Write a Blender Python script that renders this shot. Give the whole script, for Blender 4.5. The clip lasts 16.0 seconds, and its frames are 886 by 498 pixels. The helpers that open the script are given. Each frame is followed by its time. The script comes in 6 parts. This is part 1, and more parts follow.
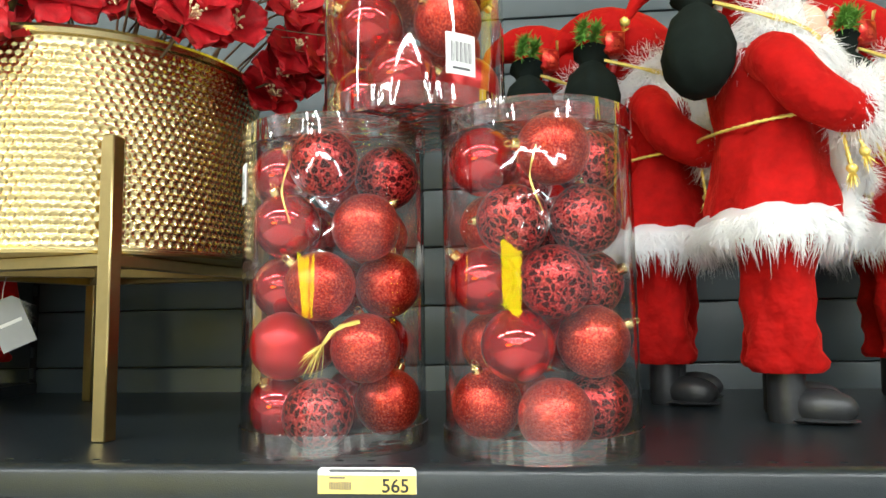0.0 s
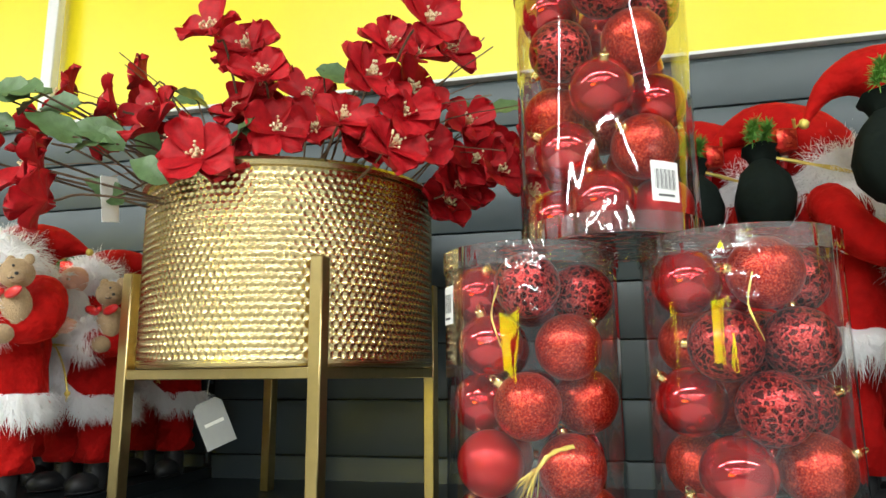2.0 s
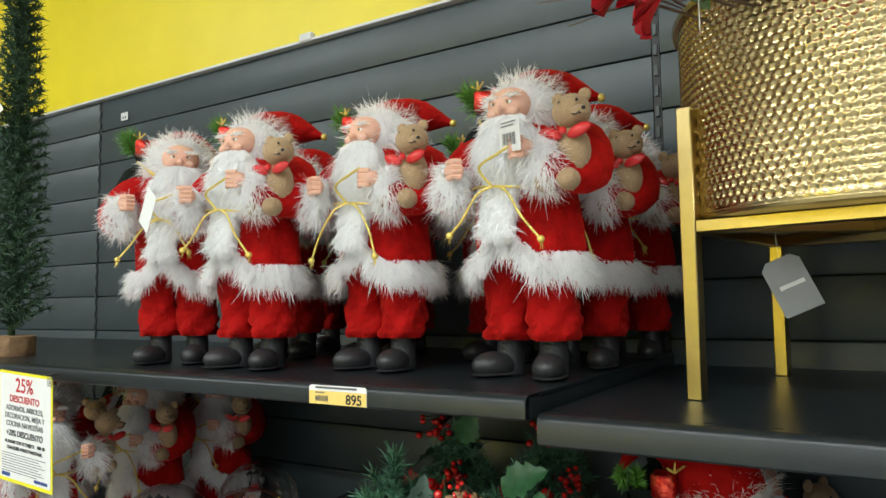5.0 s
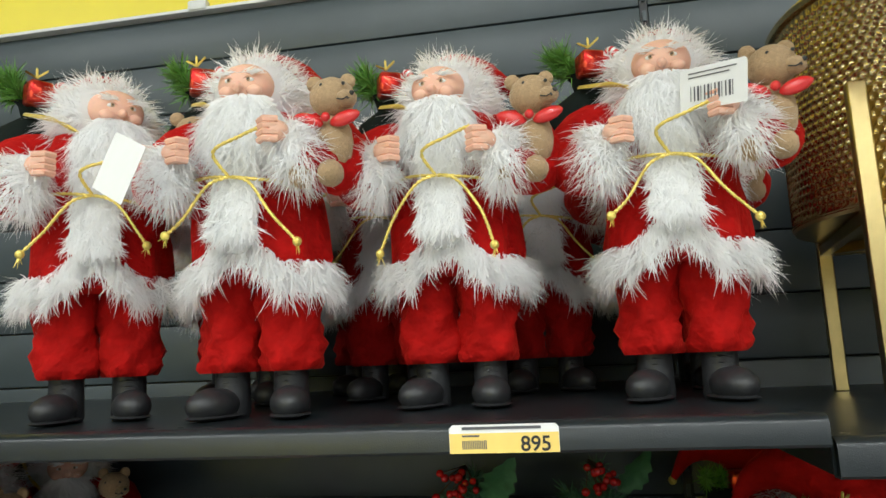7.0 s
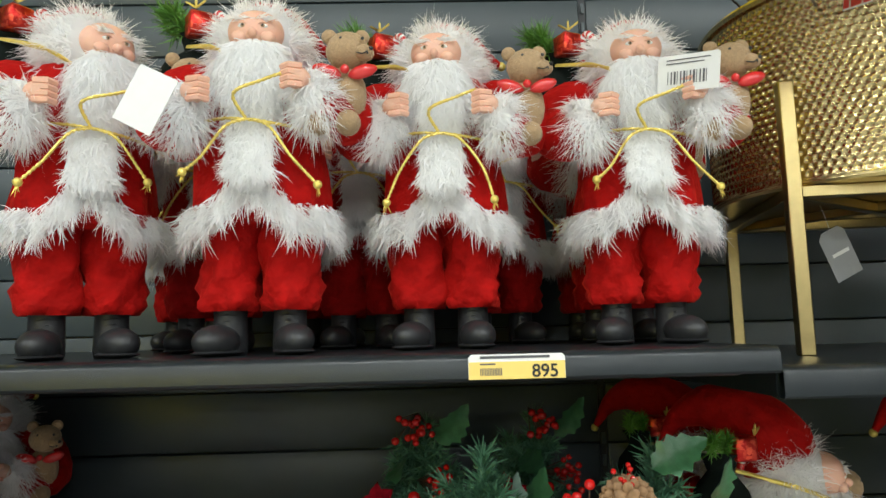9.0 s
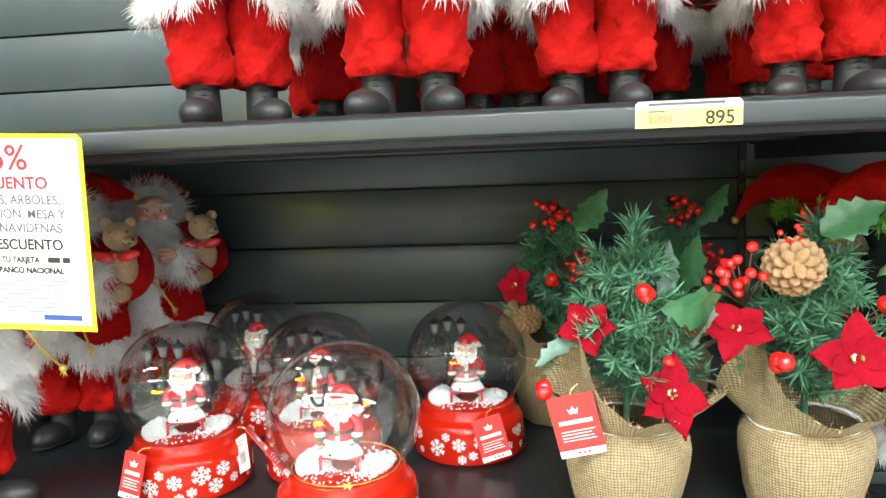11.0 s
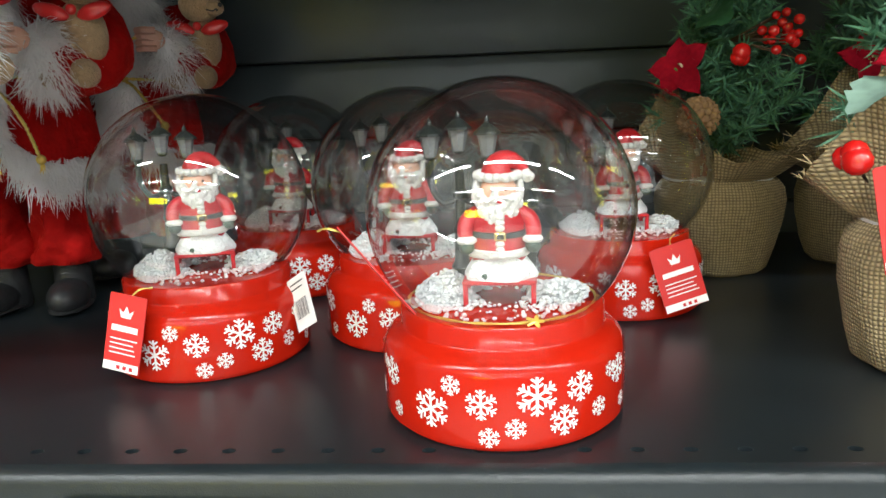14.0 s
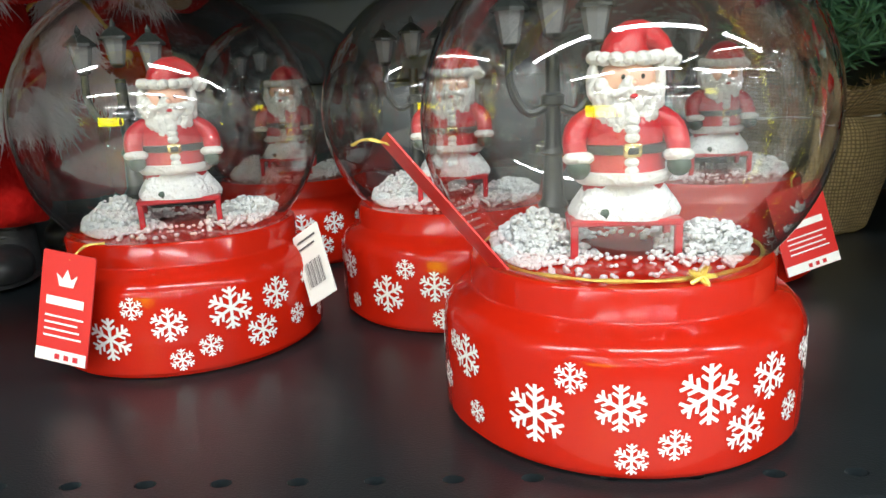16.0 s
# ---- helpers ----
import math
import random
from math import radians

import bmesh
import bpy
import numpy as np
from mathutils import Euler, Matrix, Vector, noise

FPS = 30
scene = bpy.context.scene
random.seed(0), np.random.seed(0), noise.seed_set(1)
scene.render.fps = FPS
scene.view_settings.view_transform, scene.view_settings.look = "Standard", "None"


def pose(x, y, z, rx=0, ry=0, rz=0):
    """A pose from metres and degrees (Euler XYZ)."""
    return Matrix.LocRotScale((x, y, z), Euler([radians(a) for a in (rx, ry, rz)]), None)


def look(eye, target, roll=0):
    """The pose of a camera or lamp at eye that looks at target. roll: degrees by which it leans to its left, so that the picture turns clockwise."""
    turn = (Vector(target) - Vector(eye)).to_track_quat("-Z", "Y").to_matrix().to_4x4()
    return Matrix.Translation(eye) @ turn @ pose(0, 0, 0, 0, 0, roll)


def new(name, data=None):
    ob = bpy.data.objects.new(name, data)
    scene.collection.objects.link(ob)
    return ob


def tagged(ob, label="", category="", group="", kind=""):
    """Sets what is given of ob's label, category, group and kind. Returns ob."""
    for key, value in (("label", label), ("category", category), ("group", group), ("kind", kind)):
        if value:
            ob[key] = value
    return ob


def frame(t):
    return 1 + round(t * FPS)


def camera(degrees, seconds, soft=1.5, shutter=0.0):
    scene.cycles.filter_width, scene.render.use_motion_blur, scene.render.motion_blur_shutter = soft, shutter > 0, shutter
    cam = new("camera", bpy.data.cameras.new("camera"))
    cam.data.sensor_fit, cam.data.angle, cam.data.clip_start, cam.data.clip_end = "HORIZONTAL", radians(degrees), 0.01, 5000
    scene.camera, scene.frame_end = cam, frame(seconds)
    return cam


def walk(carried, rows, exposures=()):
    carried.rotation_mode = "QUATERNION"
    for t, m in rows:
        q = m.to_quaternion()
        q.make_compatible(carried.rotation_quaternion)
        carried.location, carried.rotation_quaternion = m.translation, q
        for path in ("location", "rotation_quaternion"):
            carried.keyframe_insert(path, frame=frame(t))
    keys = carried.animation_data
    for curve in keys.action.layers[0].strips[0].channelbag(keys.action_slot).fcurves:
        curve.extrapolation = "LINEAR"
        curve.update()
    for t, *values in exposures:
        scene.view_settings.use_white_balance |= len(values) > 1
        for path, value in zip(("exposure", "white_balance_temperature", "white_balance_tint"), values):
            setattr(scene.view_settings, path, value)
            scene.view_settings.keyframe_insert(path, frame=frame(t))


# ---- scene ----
from mathutils.geometry import tessellate_polygon

cam = camera(65.6, 16.0)
PATH = [
    (0, (0.017, 0.006, 1.508), (-0.17, 1.987, 1.707), -0.9),
    (0.5, (0.009, -0.002, 1.512), (-0.173, 1.974, 1.76), -1.4),
    (1, (0.004, -0.014, 1.539), (-0.173, 1.95, 1.873), -2.4),
    (1.5, (-0.017, -0.028, 1.561), (-0.268, 1.927, 1.902), -2.5),
    (2, (-0.068, -0.036, 1.561), (-0.523, 1.877, 1.926), -0.5),
    (2.5, (-0.128, -0.033, 1.569), (-0.695, 1.857, 1.895), -1.3),
    (3, (-0.191, -0.02, 1.563), (-0.915, 1.825, 1.833), -1.5),
    (3.5, (-0.255, -0.016, 1.551), (-1.07, 1.792, 1.809), -1.3),
    (4, (-0.32, -0.023, 1.528), (-1.309, 1.7, 1.763), -0.6),
    (4.5, (-0.392, -0.038, 1.509), (-1.406, 1.674, 1.715), -1.1),
    (5, (-0.465, -0.031, 1.496), (-1.508, 1.668, 1.654), -0.8),
    (5.2, (-0.497, -0.02, 1.493), (-1.562, 1.666, 1.634), 0.1),
    (7.3, (-0.922, 0.029, 1.457), (-1.117, 1.995, 1.766), -1.9),
    (7.5, (-0.951, 0.012, 1.452), (-1.068, 1.985, 1.756), -1.1),
    (8, (-0.978, -0.015, 1.441), (-0.938, 1.961, 1.747), -1.2),
    (8.2, (-0.983, -0.031, 1.436), (-0.931, 1.942, 1.759), -1.4),
    (10.3, (-0.972, -0.011, 1.432), (-0.984, 1.987, 1.362), -2.2),
    (10.4, (-0.981, -0.014, 1.426), (-1.038, 1.983, 1.336), -2.6),
    (10.5, (-0.983, -0.014, 1.42), (-1.078, 1.981, 1.318), -2.9),
    (11, (-1.028, -0.01, 1.37), (-1.272, 1.964, 1.158), -2.1),
    (11.5, (-1.058, -0.001, 1.338), (-1.331, 1.966, 1.094), -2.2),
    (12, (-1.086, 0.015, 1.307), (-1.379, 1.97, 1.004), -1.3),
    (12.5, (-1.12, 0.042, 1.278), (-1.385, 1.997, 0.95), -1.1),
    (13, (-1.157, 0.096, 1.25), (-1.356, 2.06, 0.929), -1.6),
    (13.5, (-1.182, 0.156, 1.23), (-1.336, 2.113, 0.85), -1.9),
    (14, (-1.2, 0.222, 1.215), (-1.344, 2.173, 0.799), -2.3),
    (14.5, (-1.214, 0.282, 1.204), (-1.315, 2.237, 0.795), -2.3),
    (15, (-1.234, 0.319, 1.191), (-1.329, 2.276, 0.79), -1.8),
    (15.5, (-1.238, 0.325, 1.185), (-1.328, 2.277, 0.757), -2.7),
    (16, (-1.248, 0.329, 1.173), (-1.337, 2.273, 0.709), -2.5),
]
EXPOSURES = [(0, 0.03), (1, -0.15), (2, -0.28), (3, -0.58), (4, -0.70), (5, -0.80), (8.2, -0.80), (10.3, -0.3), (11, 0.6), (11.6, 0.6), (12.5, 0.2), (14, 0.0), (15, -0.08), (16, -0.15)]
walk(cam, [(t, look(eye, target, roll)) for t, eye, target, roll in PATH], EXPOSURES)

# ---- world and light ----
world = bpy.data.worlds.new("store_world")
world.use_nodes = True
world.node_tree.nodes["Background"].inputs[0].default_value = (0.9, 0.95, 1.0, 1)
world.node_tree.nodes["Background"].inputs[1].default_value = 0.3
scene.world = world
LAMP_POWER = 108.0


def ceiling_lamp(x, y, z=3.5):
    lamp = bpy.data.lights.new("tube_light", "AREA")
    lamp.shape, lamp.size, lamp.size_y, lamp.energy = "RECTANGLE", 2.4, 0.14, LAMP_POWER
    lamp.color = (0.94, 1.0, 0.99)
    ob = new("tube_light", lamp)
    ob.matrix_world = pose(x, y, z)


for ly in (-1.5, -4.2, -7.2, -10.5, -14.0, -18.0):
    for lx in (-3.6, -0.6, 2.4):
        ceiling_lamp(lx, ly)


# ---- materials ----
def material(name, color, rough=0.5, metal=0.0, **kw):
    """A principled material with colour variation at two scales and a fine relief."""
    mat = bpy.data.materials.new(name)
    mat.use_nodes = True
    nt = mat.node_tree
    b = nt.nodes["Principled BSDF"]
    b.inputs["Base Color"].default_value = (*color, 1)
    b.inputs["Roughness"].default_value = rough
    b.inputs["Metallic"].default_value = metal
    if kw.get("sheen"):
        b.inputs["Sheen Weight"].default_value = kw["sheen"]
        b.inputs["Sheen Roughness"].default_value = 0.4
        b.inputs["Sheen Tint"].default_value = (*kw.get("sheen_tint", color), 1)
    if kw.get("coat"):
        b.inputs["Coat Weight"].default_value = kw["coat"]
        b.inputs["Coat Roughness"].default_value = kw.get("coat_rough", 0.08)
    if kw.get("spec") is not None:
        b.inputs["Specular IOR Level"].default_value = kw["spec"]
    if kw.get("sub"):
        b.inputs["Subsurface Weight"].default_value = kw["sub"]
        b.inputs["Subsurface Radius"].default_value = (0.01, 0.006, 0.004)
        b.inputs["Subsurface Scale"].default_value = 0.3
    tc = nt.nodes.new("ShaderNodeTexCoord")
    vary, scale = kw.get("vary", 0.15), kw.get("scale", 30)
    if vary:
        n1 = nt.nodes.new("ShaderNodeTexNoise")
        n1.inputs["Scale"].default_value, n1.inputs["Detail"].default_value = scale * 0.2, 4
        n2 = nt.nodes.new("ShaderNodeTexNoise")
        n2.inputs["Scale"].default_value, n2.inputs["Detail"].default_value = scale * 3, 3
        add = nt.nodes.new("ShaderNodeMath")
        add.operation = "ADD"
        for n in (n1, n2):
            nt.links.new(tc.outputs["Object"], n.inputs["Vector"])
        nt.links.new(n1.outputs["Fac"], add.inputs[0])
        nt.links.new(n2.outputs["Fac"], add.inputs[1])
        mr = nt.nodes.new("ShaderNodeMapRange")
        mr.inputs["From Min"].default_value, mr.inputs["From Max"].default_value = 0.6, 1.4
        mr.inputs["To Min"].default_value, mr.inputs["To Max"].default_value = 1 - vary, 1 + vary
        nt.links.new(add.outputs[0], mr.inputs["Value"])
        mul = nt.nodes.new("ShaderNodeVectorMath")
        mul.operation = "SCALE"
        mul.inputs[0].default_value = color
        nt.links.new(mr.outputs[0], mul.inputs["Scale"])
        nt.links.new(mul.outputs[0], b.inputs["Base Color"])
    if kw.get("bump"):
        t = nt.nodes.new("ShaderNodeTexNoise")
        t.inputs["Scale"].default_value, t.inputs["Detail"].default_value = kw.get("bump_scale", 200), 3
        nt.links.new(tc.outputs["Object"], t.inputs["Vector"])
        bp = nt.nodes.new("ShaderNodeBump")
        bp.inputs["Strength"].default_value, bp.inputs["Distance"].default_value = kw["bump"], kw.get("bump_d", 0.002)
        nt.links.new(t.outputs["Fac"], bp.inputs["Height"])
        nt.links.new(bp.outputs[0], b.inputs["Normal"])
    return mat


def clear(name, tint=(1, 1, 1), gloss=1.0, bump=0.0, bump_scale=8.0, edge=4.0, haze=0.0):
    """A thin clear sheet: it lets light through and mirrors it by Fresnel."""
    mat = bpy.data.materials.new(name)
    mat.use_nodes = True
    nt = mat.node_tree
    nt.nodes.remove(nt.nodes["Principled BSDF"])
    out = nt.nodes["Material Output"]
    tr, gl, mix = nt.nodes.new("ShaderNodeBsdfTransparent"), nt.nodes.new("ShaderNodeBsdfGlossy"), nt.nodes.new("ShaderNodeMixShader")
    tr.inputs[0].default_value = (*tint, 1)
    gl.inputs["Roughness"].default_value = 0.03
    fr = nt.nodes.new("ShaderNodeLayerWeight")
    fr.inputs["Blend"].default_value = 0.5
    pw = nt.nodes.new("ShaderNodeMath")
    pw.operation = "POWER"
    pw.inputs[1].default_value = edge
    nt.links.new(fr.outputs["Facing"], pw.inputs[0])
    mu = nt.nodes.new("ShaderNodeMath")
    mu.operation = "MULTIPLY_ADD"
    mu.inputs[1].default_value = gloss
    mu.inputs[2].default_value = haze
    nt.links.new(pw.outputs[0], mu.inputs[0])
    nt.links.new(mu.outputs[0], mix.inputs[0])
    nt.links.new(tr.outputs[0], mix.inputs[1])
    nt.links.new(gl.outputs[0], mix.inputs[2])
    nt.links.new(mix.outputs[0], out.inputs[0])
    if bump:
        tc, t, bp = nt.nodes.new("ShaderNodeTexCoord"), nt.nodes.new("ShaderNodeTexNoise"), nt.nodes.new("ShaderNodeBump")
        mp = nt.nodes.new("ShaderNodeMapping")
        mp.inputs["Scale"].default_value = (2.2, 2.2, 0.3)
        t.inputs["Scale"].default_value, t.inputs["Detail"].default_value = bump_scale, 1
        bp.inputs["Strength"].default_value, bp.inputs["Distance"].default_value = bump, 0.01
        nt.links.new(tc.outputs["Object"], mp.inputs[0])
        nt.links.new(mp.outputs[0], t.inputs["Vector"])
        nt.links.new(t.outputs["Fac"], bp.inputs["Height"])
        nt.links.new(bp.outputs[0], gl.inputs["Normal"])
        nt.links.new(bp.outputs[0], fr.inputs["Normal"])
    return mat


def weave(name, color, pitch, depth=0.0012, rough=0.9):
    """Woven cloth: two crossing sets of threads along the uv map in metres."""
    mat = material(name, color, rough, vary=0)
    nt = mat.node_tree
    b = nt.nodes["Principled BSDF"]
    at = nt.nodes.new("ShaderNodeAttribute")
    at.attribute_name = "uvm"
    sep = nt.nodes.new("ShaderNodeSeparateXYZ")
    no = nt.nodes.new("ShaderNodeTexNoise")
    no.inputs["Scale"].default_value = 60
    nt.links.new(at.outputs["Vector"], no.inputs["Vector"])
    wob = nt.nodes.new("ShaderNodeVectorMath")
    wob.operation = "MULTIPLY_ADD"
    wob.inputs[1].default_value = (0.003, 0.003, 0)
    nt.links.new(no.outputs["Color"], wob.inputs[0])
    nt.links.new(at.outputs["Vector"], wob.inputs[2])
    nt.links.new(wob.outputs[0], sep.inputs[0])
    waves = []
    for k in range(2):
        m1 = nt.nodes.new("ShaderNodeMath")
        m1.operation = "MULTIPLY"
        m1.inputs[1].default_value = math.pi / pitch
        nt.links.new(sep.outputs[k], m1.inputs[0])
        s = nt.nodes.new("ShaderNodeMath")
        s.operation = "SINE"
        nt.links.new(m1.outputs[0], s.inputs[0])
        a = nt.nodes.new("ShaderNodeMath")
        a.operation = "ABSOLUTE"
        nt.links.new(s.outputs[0], a.inputs[0])
        waves.append(a)
    mx = nt.nodes.new("ShaderNodeMath")
    mx.operation = "MULTIPLY"
    nt.links.new(waves[0].outputs[0], mx.inputs[0])
    nt.links.new(waves[1].outputs[0], mx.inputs[1])
    n2 = nt.nodes.new("ShaderNodeTexNoise")
    n2.inputs["Scale"].default_value = 180
    nt.links.new(at.outputs["Vector"], n2.inputs["Vector"])
    mr = nt.nodes.new("ShaderNodeMapRange")
    mr.inputs["To Min"].default_value, mr.inputs["To Max"].default_value = 0.42, 1.1
    nt.links.new(mx.outputs[0], mr.inputs["Value"])
    m3 = nt.nodes.new("ShaderNodeMath")
    m3.operation = "MULTIPLY_ADD"
    m3.inputs[1].default_value = 0.5
    nt.links.new(n2.outputs["Fac"], m3.inputs[0])
    sub = nt.nodes.new("ShaderNodeMath")
    sub.operation = "SUBTRACT"
    sub.inputs[1].default_value = 0.25
    nt.links.new(mr.outputs[0], sub.inputs[0])
    nt.links.new(sub.outputs[0], m3.inputs[2])
    sc = nt.nodes.new("ShaderNodeVectorMath")
    sc.operation = "SCALE"
    sc.inputs[0].default_value = color
    nt.links.new(m3.outputs[0], sc.inputs["Scale"])
    nt.links.new(sc.outputs[0], b.inputs["Base Color"])
    bp = nt.nodes.new("ShaderNodeBump")
    bp.inputs["Strength"].default_value, bp.inputs["Distance"].default_value = 0.8, depth
    nt.links.new(mx.outputs[0], bp.inputs["Height"])
    nt.links.new(bp.outputs[0], b.inputs["Normal"])
    return mat


def glitter(name, color, color2, scale=900, rough=0.3, lace=False):
    """Glitter grains, each turned its own way; with lace, ridges of glitter over a dark ground."""
    mat = material(name, color, rough, 0.75, vary=0)
    nt = mat.node_tree
    b = nt.nodes["Principled BSDF"]
    tc = nt.nodes.new("ShaderNodeTexCoord")
    v = nt.nodes.new("ShaderNodeTexVoronoi")
    v.inputs["Scale"].default_value = scale
    nt.links.new(tc.outputs["Object"], v.inputs["Vector"])
    ramp = nt.nodes.new("ShaderNodeMix")
    ramp.data_type = "RGBA"
    ramp.inputs["A"].default_value, ramp.inputs["B"].default_value = (*color, 1), (*color2, 1)
    sp = nt.nodes.new("ShaderNodeSeparateColor")
    nt.links.new(v.outputs["Color"], sp.inputs[0])
    pw = nt.nodes.new("ShaderNodeMath")
    pw.operation = "POWER"
    pw.inputs[1].default_value = 2.2
    nt.links.new(sp.outputs[0], pw.inputs[0])
    nt.links.new(pw.outputs[0], ramp.inputs["Factor"])
    bp = nt.nodes.new("ShaderNodeBump")
    bp.inputs["Strength"].default_value, bp.inputs["Distance"].default_value = 1.0, 0.0012
    nt.links.new(sp.outputs[1], bp.inputs["Height"])
    nt.links.new(bp.outputs[0], b.inputs["Normal"])
    if lace:
        w = nt.nodes.new("ShaderNodeTexVoronoi")
        w.feature = "DISTANCE_TO_EDGE"
        w.inputs["Scale"].default_value = 150
        swirl, bend = nt.nodes.new("ShaderNodeTexNoise"), nt.nodes.new("ShaderNodeVectorMath")
        swirl.inputs["Scale"].default_value = 110
        bend.operation = "MULTIPLY_ADD"
        bend.inputs[1].default_value = (0.014, 0.014, 0.014)
        nt.links.new(tc.outputs["Object"], swirl.inputs["Vector"])
        nt.links.new(swirl.outputs["Color"], bend.inputs[0])
        nt.links.new(tc.outputs["Object"], bend.inputs[2])
        nt.links.new(bend.outputs[0], w.inputs["Vector"])
        lt = nt.nodes.new("ShaderNodeMath")
        lt.operation = "LESS_THAN"
        lt.inputs[1].default_value = 0.15
        nt.links.new(w.outputs["Distance"], lt.inputs[0])
        mx = nt.nodes.new("ShaderNodeMix")
        mx.data_type = "RGBA"
        mx.inputs["A"].default_value = (0.06, 0.003, 0.004, 1)
        nt.links.new(lt.outputs[0], mx.inputs["Factor"])
        nt.links.new(ramp.outputs["Result"], mx.inputs["B"])
        nt.links.new(mx.outputs["Result"], b.inputs["Base Color"])
        b2 = nt.nodes.new("ShaderNodeBump")
        b2.inputs["Distance"].default_value = 0.003
        nt.links.new(lt.outputs[0], b2.inputs["Height"])
        nt.links.new(bp.outputs[0], b2.inputs["Normal"])
        nt.links.new(b2.outputs[0], b.inputs["Normal"])
    else:
        nt.links.new(ramp.outputs["Result"], b.inputs["Base Color"])
    return mat


PANEL = material("dark_panel", (0.050, 0.067, 0.074), 0.38, vary=0.12, scale=6, bump=0.25, bump_scale=900, bump_d=0.0006)
SHELF = material("shelf_paint", (0.012, 0.017, 0.020), 0.3, vary=0.2, scale=10, bump=0.3, bump_scale=1200, bump_d=0.0005)
STEEL = material("black_steel", (0.012, 0.013, 0.015), 0.5, vary=0.15, scale=20)
YELLOW = material("yellow_paint", (0.86, 0.70, 0.012), 0.38, vary=0.05, scale=3, bump=0.1, bump_scale=60)
TRIM = material("white_trim", (0.72, 0.72, 0.70), 0.4, vary=0.08)
PLASTER = material("plaster", (0.30, 0.30, 0.29), 0.8, vary=0.06, scale=4)
FARWALL = material("far_wall", (0.24, 0.24, 0.25), 0.7, vary=0.2, scale=2)
FLOORING = material("floor_tile", (0.50, 0.495, 0.48), 0.3, vary=0.1, scale=4)
GOLD = material("gold_metal", (0.52, 0.415, 0.21), 0.26, 1.0, vary=0.12, scale=20)
GOLDLEG = material("gold_leg", (0.55, 0.43, 0.19), 0.28, 1.0, vary=0.1, scale=30)
ROPE = material("gold_cord", (0.80, 0.62, 0.15), 0.35, 0.5, vary=0.3, scale=300)
VELVET = material("red_velvet", (0.38, 0.004, 0.003), 0.85, spec=0.15, sheen=0.5, sheen_tint=(1, 0.05, 0.03), vary=0.3, scale=30, bump=0.9, bump_scale=40, bump_d=0.012)
FUR = bpy.data.materials.new("white_fur")
FUR.use_nodes = True
fur_nt = FUR.node_tree
fur_nt.nodes.remove(fur_nt.nodes["Principled BSDF"])
fur_d, fur_t, fur_m = fur_nt.nodes.new("ShaderNodeBsdfDiffuse"), fur_nt.nodes.new("ShaderNodeBsdfTranslucent"), fur_nt.nodes.new("ShaderNodeMixShader")
fur_n, fur_c, fur_r = fur_nt.nodes.new("ShaderNodeTexNoise"), fur_nt.nodes.new("ShaderNodeTexCoord"), fur_nt.nodes.new("ShaderNodeValToRGB")
fur_n.inputs["Scale"].default_value = 60
fur_r.color_ramp.elements[0].color, fur_r.color_ramp.elements[1].color = (0.97, 0.97, 0.97, 1), (0.99, 0.99, 0.99, 1)
fur_nt.links.new(fur_c.outputs["Object"], fur_n.inputs["Vector"])
fur_nt.links.new(fur_n.outputs["Fac"], fur_r.inputs[0])
fur_nt.links.new(fur_r.outputs[0], fur_d.inputs[0])
fur_nt.links.new(fur_r.outputs[0], fur_t.inputs[0])
fur_m.inputs[0].default_value = 0.5
fur_nt.links.new(fur_d.outputs[0], fur_m.inputs[1])
fur_nt.links.new(fur_t.outputs[0], fur_m.inputs[2])
fur_nt.links.new(fur_m.outputs[0], fur_nt.nodes["Material Output"].inputs[0])
SKIN = material("peach_vinyl", (0.78, 0.45, 0.33), 0.5, vary=0.08, scale=60, sub=0.2)
BOOT = material("black_boot", (0.022, 0.023, 0.025), 0.42, vary=0.3, scale=60, bump=0.25, bump_scale=150)
BEAR = material("tan_plush", (0.40, 0.27, 0.15), 0.9, sheen=0.5, sheen_tint=(1, 0.8, 0.6), vary=0.25, scale=120, bump=0.8, bump_scale=600, bump_d=0.002)
SACK = material("black_velvet", (0.008, 0.012, 0.010), 0.9, spec=0.1, vary=0.2, bump=0.4, bump_scale=50, bump_d=0.006)
SPRIG = material("green_needles", (0.10, 0.26, 0.035), 0.5, vary=0.35, scale=80)
RIBBON = material("red_ribbon", (0.62, 0.02, 0.02), 0.3, vary=0.1, coat=0.3)
GIFT = glitter("red_foil", (0.45, 0.01, 0.01), (0.9, 0.12, 0.06), 300)
WHITE = material("white_paper", (0.80, 0.80, 0.79), 0.6, vary=0.03)
GREYCARD = material("grey_card", (0.30, 0.31, 0.32), 0.5, vary=0.06)
INK = material("black_ink", (0.02, 0.02, 0.02), 0.6, vary=0)
GREYINK = material("grey_ink", (0.10, 0.10, 0.11), 0.6, vary=0)
PALEINK = material("pale_ink", (0.20, 0.20, 0.21), 0.6, vary=0)
REDINK = material("red_ink", (0.55, 0.02, 0.03), 0.6, vary=0)
BLUEINK = material("blue_ink", (0.03, 0.07, 0.25), 0.6, vary=0)
SIGNYELLOW = material("sign_yellow", (0.85, 0.78, 0.02), 0.6, vary=0.03)
TAGYELLOW = material("tag_yellow", (0.86, 0.62, 0.17), 0.6, vary=0.05)
REDCARD = material("red_card", (0.60, 0.025, 0.022), 0.4, vary=0.05, coat=0.3)
REDPLASTIC = material("red_plastic", (0.45, 0.013, 0.004), 0.13, vary=0.04, coat=0.15, coat_rough=0.05, spec=0.25)
